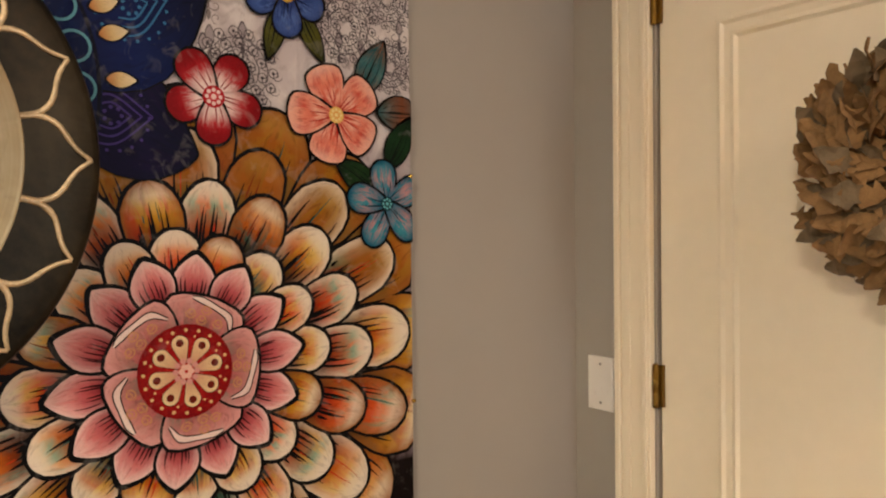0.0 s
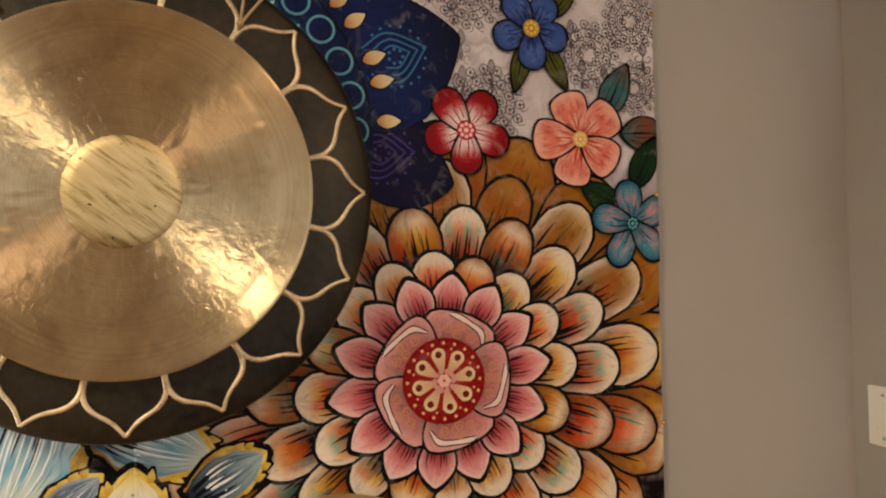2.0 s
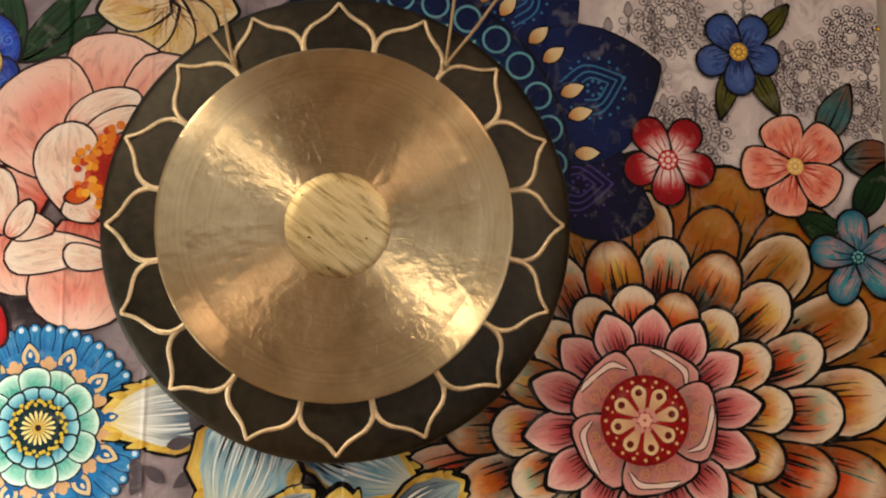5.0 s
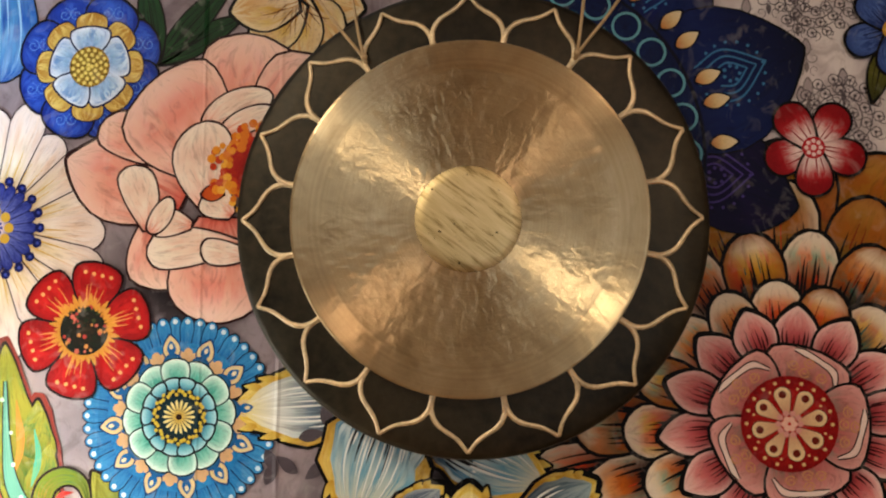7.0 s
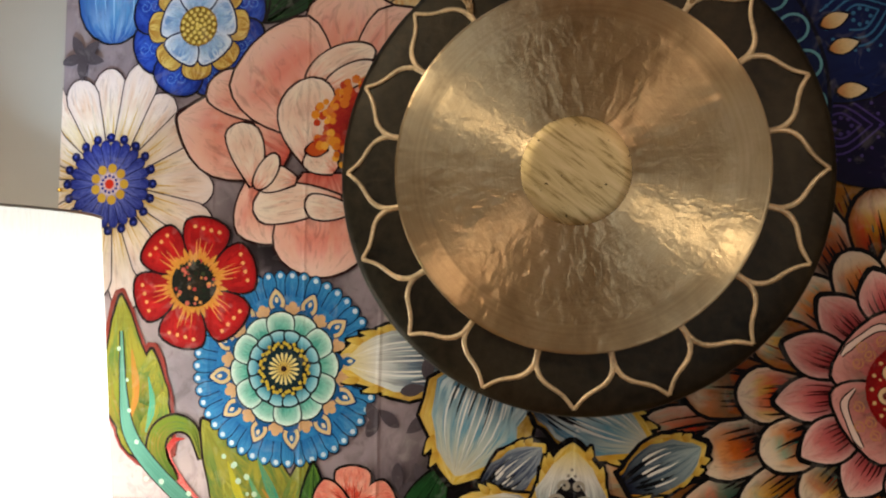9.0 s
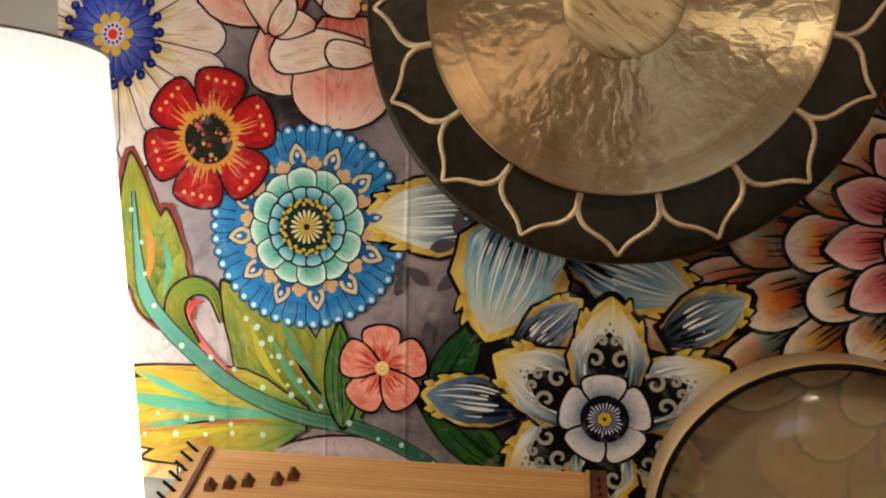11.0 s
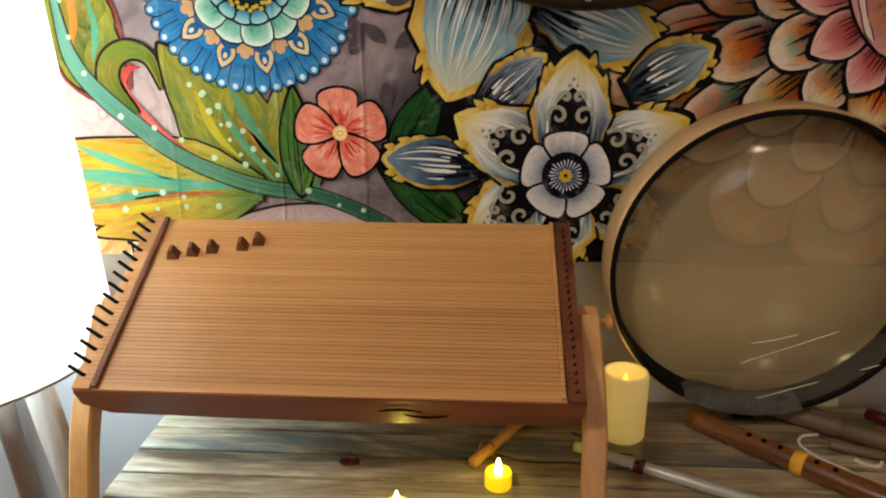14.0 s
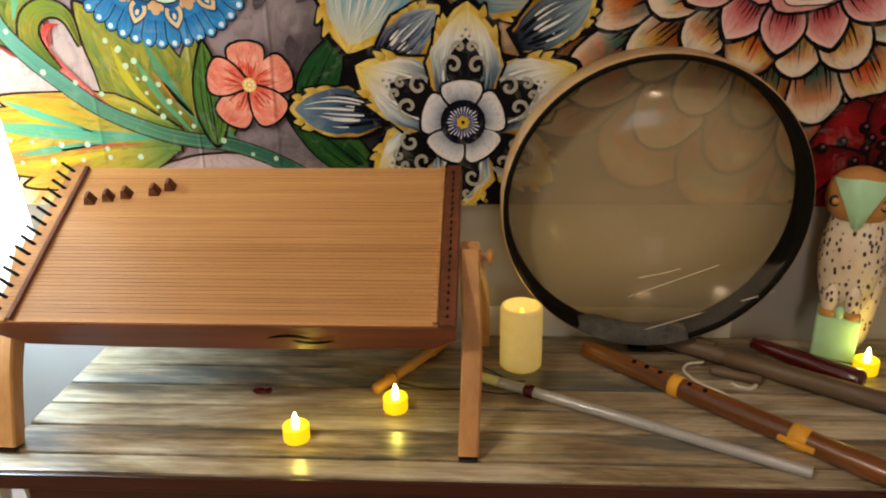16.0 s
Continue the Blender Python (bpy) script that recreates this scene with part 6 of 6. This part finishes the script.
gem = thing("bead", pose(-0.512, 1.326, TZ0), "small dark red faceted bead lying on the planks", "bead")
bm = bmesh.new()
bmesh.ops.create_icosphere(bm, subdivisions=1, radius=1, matrix=Matrix.Translation((0, 0, 0.0055)) @ Matrix.Diagonal((0.013, 0.007, 0.0058, 1)))
bmesh.ops.create_icosphere(bm, subdivisions=1, radius=1, matrix=Matrix.Translation((0.013, 0.002, 0.005)) @ Matrix.Diagonal((0.006, 0.007, 0.005, 1)))
part("stone", bm, M_GEM, gem)


def stick(name, label, category, a, b, r0, r1, material, caps=()):
    """A round stick that lies on the table from a to b; gives the thing, its length and its frame."""
    a, b = Vector((*a, TZ0 + r0)), Vector((*b, TZ0 + r1))
    mid = (a + b) / 2
    ob = thing(name, pose(mid.x, mid.y, TZ0, 0, 0, math.degrees(math.atan2(b.y - a.y, b.x - a.x))), label, category)
    half = (b - a).length / 2
    return ob, half


# bamboo flute with yellow bindings
fl, h = stick("bamboo_flute", "long honey brown bamboo flute with yellow thread bindings and finger holes", "flute", (-0.008, 1.455), (0.40, 1.060), 0.0155, 0.0155, M_BAMBOO)
R = 0.0155
prof = []
for i in range(29):
    s = i / 28
    bulge = 0.0012 * max(0, 1 - abs(s - 0.34) / 0.03) + 0.0012 * max(0, 1 - abs(s - 0.74) / 0.03)
    prof.append((R - 0.0012 + 0.0012 * math.sin(s * 3) + bulge, -h + 2 * h * s))
LY = Matrix.Translation((0, 0, R)) @ pose(0, 0, 0, 0, 90, 0)
part("body", lathe(bmesh.new(), [(0, prof[0][1] + 0.004), (R - 0.006, prof[0][1] + 0.004), (R - 0.004, prof[0][1])] + prof + [(R - 0.004, h), (0, h)], 24, LY), M_BAMBOO, fl, smooth=True)
for x in (-0.190, -0.168, -0.145, -0.096, -0.072):
    part("finger_hole", lathe(bmesh.new(), [(0, 0.0004), (0.0036, 0.0004), (0.0040, -0.001)], 14, Matrix.Translation((x, -0.004, 2 * R - 0.0006)) @ pose(0, 0, 0, 14)), M_SLOT, fl)
for x, w in ((-0.118, 0.017), (0.063, 0.024)):
    part("binding", lathe(bmesh.new(), [(R + 0.0002, -w / 2), (R + 0.0016, -w / 2 + 0.001), (R + 0.0016, w / 2 - 0.001), (R + 0.0002, w / 2)], 24, Matrix.Translation((x, 0, 0)) @ LY), M_BIND, fl, "yellow thread binding", True)
part("tied_block", boxed((0.040, -0.0205, 0.012), (0.088, -0.0125, 0.0190), 0.002), M_BIND, fl, "flat orange block tied on by the binding")

# grey-brown wooden flute
f2, h = stick("wooden_flute", "grey-brown wooden flute with turned rings and a tied block", "flute", (0.102, 1.510), (0.50, 1.226), 0.014, 0.014, M_GREYW)
R2 = 0.0150
prof = [(0, -h), (0.006, -h), (0.008, -h + 0.004), (0.0105, -h + 0.016), (0.0112, -h + 0.03), (R2 - 0.001, -h + 0.034), (R2, -h + 0.04), (R2, -h + 0.128), (R2 - 0.002, -h + 0.130), (R2 - 0.002, -h + 0.133), (R2 + 0.0005, -h + 0.135), (R2, -h + 0.2), (R2, h), (0, h)]
part("body", lathe(bmesh.new(), prof, 24, Matrix.Translation((0, 0, R2 + 0.0006)) @ pose(0, 0, 0, 0, 90, 0)), M_GREYW, f2, smooth=True)
part("block", boxed((-h + 0.085, -0.006, 2 * R2 - 0.001), (-h + 0.115, 0.006, 2 * R2 + 0.005), 0.0015), M_GREYW, f2)

# grey tube
tb, h = stick("mallet_tube", "long grey plastic tube with a pale yellow end", "tube", (-0.190, 1.378), (0.233, 1.151), 0.008, 0.008, M_TUBE)
part("tube", lathe(bmesh.new(), [(0, -h + 0.046), (0.0078, -h + 0.046), (0.0080, -h + 0.05), (0.0080, h - 0.001), (0.0074, h), (0.0062, h), (0.006, h - 0.01), (0, h - 0.01)], 20, Matrix.Translation((0, 0, 0.008)) @ pose(0, 0, 0, 0, 90, 0)), M_TUBE, tb, smooth=True)
part("end_cap", lathe(bmesh.new(), [(0, -h), (0.007, -h), (0.0076, -h + 0.003), (0.0076, -h + 0.0455), (0, -h + 0.0455)], 20, Matrix.Translation((0, 0, 0.008)) @ pose(0, 0, 0, 0, 90, 0)), M_LIME, tb, "pale yellow end", True)
part("bead", lathe(bmesh.new(), [(0.0081, -h + 0.088), (0.0105, -h + 0.091), (0.0105, -h + 0.1), (0.0081, -h + 0.103)], 16, Matrix.Translation((0, 0, 0.008)) @ pose(0, 0, 0, 0, 90, 0)), M_GEM, tb, "dark thread wrap", True)

# red clave
cv, h = stick("clave", "polished dark red rosewood clave, tapered at one end", "percussion stick", (0.264, 1.478), (0.384, 1.354), 0.012, 0.018, M_RED)
part("body", lathe(bmesh.new(), [(0, -h), (0.007, -h), (0.0098, -h + 0.003), (0.011, -h + 0.02), (0.0150, 0), (0.0182, h - 0.02), (0.0182, h - 0.006), (0.0155, h), (0, h + 0.001)], 28, Matrix.Translation((0, 0, 0.0184)) @ pose(0, 0, 0, 0, 90, 0)), M_RED, cv, smooth=True)

# bamboo shaker piece with a ring and a black cord
bs, h = stick("bamboo_beater", "short pale bamboo stick with nodes and a brass ring", "bamboo stick", (-0.336, 1.325), (-0.232, 1.490), 0.009, 0.009, M_BAMB2)
R3 = 0.0085
prof = [(0, -h), (R3 - 0.001, -h), (R3, -h + 0.002)]
for q in (-0.62, -0.1, 0.5):
    prof += [(R3 - 0.0008, q * h - 0.006), (R3 + 0.0014, q * h - 0.001), (R3 + 0.0006, q * h + 0.001), (R3 - 0.0008, q * h + 0.006)]
prof += [(R3 - 0.001, h), (0, h)]
part("body", lathe(bmesh.new(), prof, 20, Matrix.Translation((0, 0, R3 + 0.0016)) @ pose(0, 0, 0, 0, 90, 0)), M_BAMB2, bs, smooth=True)
part("ring", tube(bmesh.new(), [(-0.62 * h + 0.004 * math.sin(q * 0.4), 0.0125 * math.cos(math.pi * q / 8), 0.0125 + 0.0108 * math.sin(math.pi * q / 8)) for q in range(17)], 0.0011, 6, False), M_GOLD, bs, "thin brass ring", True)
bc = thing("cord", pose(-0.2, 1.38, TZ0), "thin black cord lying on the planks", "cord")
part("strand", tube(bmesh.new(), arc([(-0.105, -0.02, 0.003), (-0.06, -0.035, 0.0015), (0.0, -0.035, 0.0015), (0.05, -0.045, 0.0015), (0.085, -0.047, 0.004)], 8), 0.0011, 6), M_BLKCORD, bc, smooth=True)
part("strand", tube(bmesh.new(), arc([(0.01, 0.045, 0.0015), (0.04, 0.02, 0.0015), (0.065, -0.005, 0.0015), (0.088, -0.026, 0.012)], 8), 0.0011, 6), M_BLKCORD, bc, smooth=True)
wc = thing("leather_cord", pose(0.16, 1.385, TZ0), "off-white cord looped on the table beside the flutes", "cord")
part("strand", tube(bmesh.new(), arc([(0.018, 0.052, 0.0022), (-0.008, 0.046, 0.0022), (-0.020, 0.022, 0.0022), (-0.004, -0.015, 0.0022), (0.020, -0.040, 0.0022), (0.034, -0.062, 0.0022)], 8), 0.0026, 6), M_WHTCORD, wc, smooth=True)
part("strand", tube(bmesh.new(), arc([(0.042, -0.012, 0.0022), (0.052, -0.024, 0.0022), (0.068, -0.026, 0.0022), (0.080, -0.012, 0.0022)], 8), 0.0034, 6), M_WHTCORD, wc, smooth=True)
pg, h = stick("wooden_peg", "small grey-brown wooden peg with a dark end", "peg", (0.178, 1.402), (0.245, 1.372), 0.008, 0.008, M_GREYW)
part("body", lathe(bmesh.new(), [(0, -h), (0.006, -h), (0.0075, -h + 0.003), (0.008, 0), (0.0075, h), (0, h)], 18, Matrix.Translation((0, 0, 0.0082)) @ pose(0, 0, 0, 0, 90, 0)), M_GREYW, pg, smooth=True)

card = tagged(part("card", boxed((-0.165, 1.525, TZ0 + 0.0005), (0.245, 1.531, TZ0 + 0.055), 0.001), M_CARD), "low white card strip standing against the wall", "card")


# ---- owl figure ----
def ball(bm, c, s, mat, sub=3, m=None):
    g = bmesh.ops.create_icosphere(bm, subdivisions=sub, radius=1, matrix=(m or Matrix()) @ Matrix.Translation(c) @ Matrix.Diagonal((*s, 1)))["verts"]
    for f in {f for v in g for f in v.link_faces}:
        f.material_index = mat


bm = bmesh.new()
box(bm, (-0.033, -0.030, 0), (0.033, 0.026, 0.078), 0.004)
for f in bm.faces:
    f.material_index = 1
lathe(bm, [(0, 0.07), (0.022, 0.072), (0.034, 0.09), (0.044, 0.13), (0.049, 0.17), (0.047, 0.21), (0.040, 0.24), (0.03, 0.26), (0, 0.268)], 32, pose(0.002, 0.012, 0) @ Matrix.Diagonal((1, 0.85, 1, 1)), 0)
lathe(bm, [(0, 0.0), (0.012, 0.0), (0.022, 0.03), (0.03, 0.09), (0.034, 0.14), (0, 0.16)], 20, pose(0.026, 0.030, 0.0, 0, 0, 0), 0)
ball(bm, (0.0, 0.008, 0.275), (0.052, 0.042, 0.050), 2)
# heart-shaped face mask with its beak
rows = []
for i in range(13):
    s = i / 12
    z = 0.312 - 0.094 * s
    w = 0.036 * (1 - s) ** 1.6 + 0.0055
    row = []
    for j in range(9):
        q = j / 4 - 1
        x = q * w
        yy = 0.008 - 0.0435 * math.sqrt(max(0.02, 1 - (x / 0.053) ** 2 - ((z - 0.275) / 0.058) ** 2)) - 0.002 - (0.010 * s * s * (1 - abs(q)))
        row.append(bm.verts.new((x, yy, z - 0.006 * abs(q) * (1 - s))))
    rows.append(row)
for a, b in zip(rows, rows[1:]):
    for j in range(8):
        bm.faces.new((a[j], a[j + 1], b[j + 1], b[j])).material_index = 1
for sx in (-1, 1):
    ball(bm, (sx * 0.034, -0.022, 0.272), (0.010, 0.005, 0.010), 4, 2)
    ball(bm, (sx * 0.034, -0.0245, 0.272), (0.006, 0.004, 0.006), 2, 2)
    ball(bm, (sx * 0.017, -0.022, 0.105), (0.013, 0.012, 0.030), 0, 2)
    ball(bm, (sx * 0.018, -0.026, 0.084), (0.014, 0.011, 0.008), 3, 2)
ball(bm, (0, -0.026, 0.086), (0.009, 0.008, 0.012), 1, 2)
owl = tagged(part("owl_figure", bm, [M_OWL, M_MINT, M_TAN, M_OCHRE, M_INK], None, smooth=True), "painted owl figure, spotted white and tan, on a mint green block", "figurine")
owl.matrix_basis = pose(0.396, 1.480, TZ0, 0, 0, -26) @ Matrix.Diagonal((0.96, 0.96, 0.96, 1))
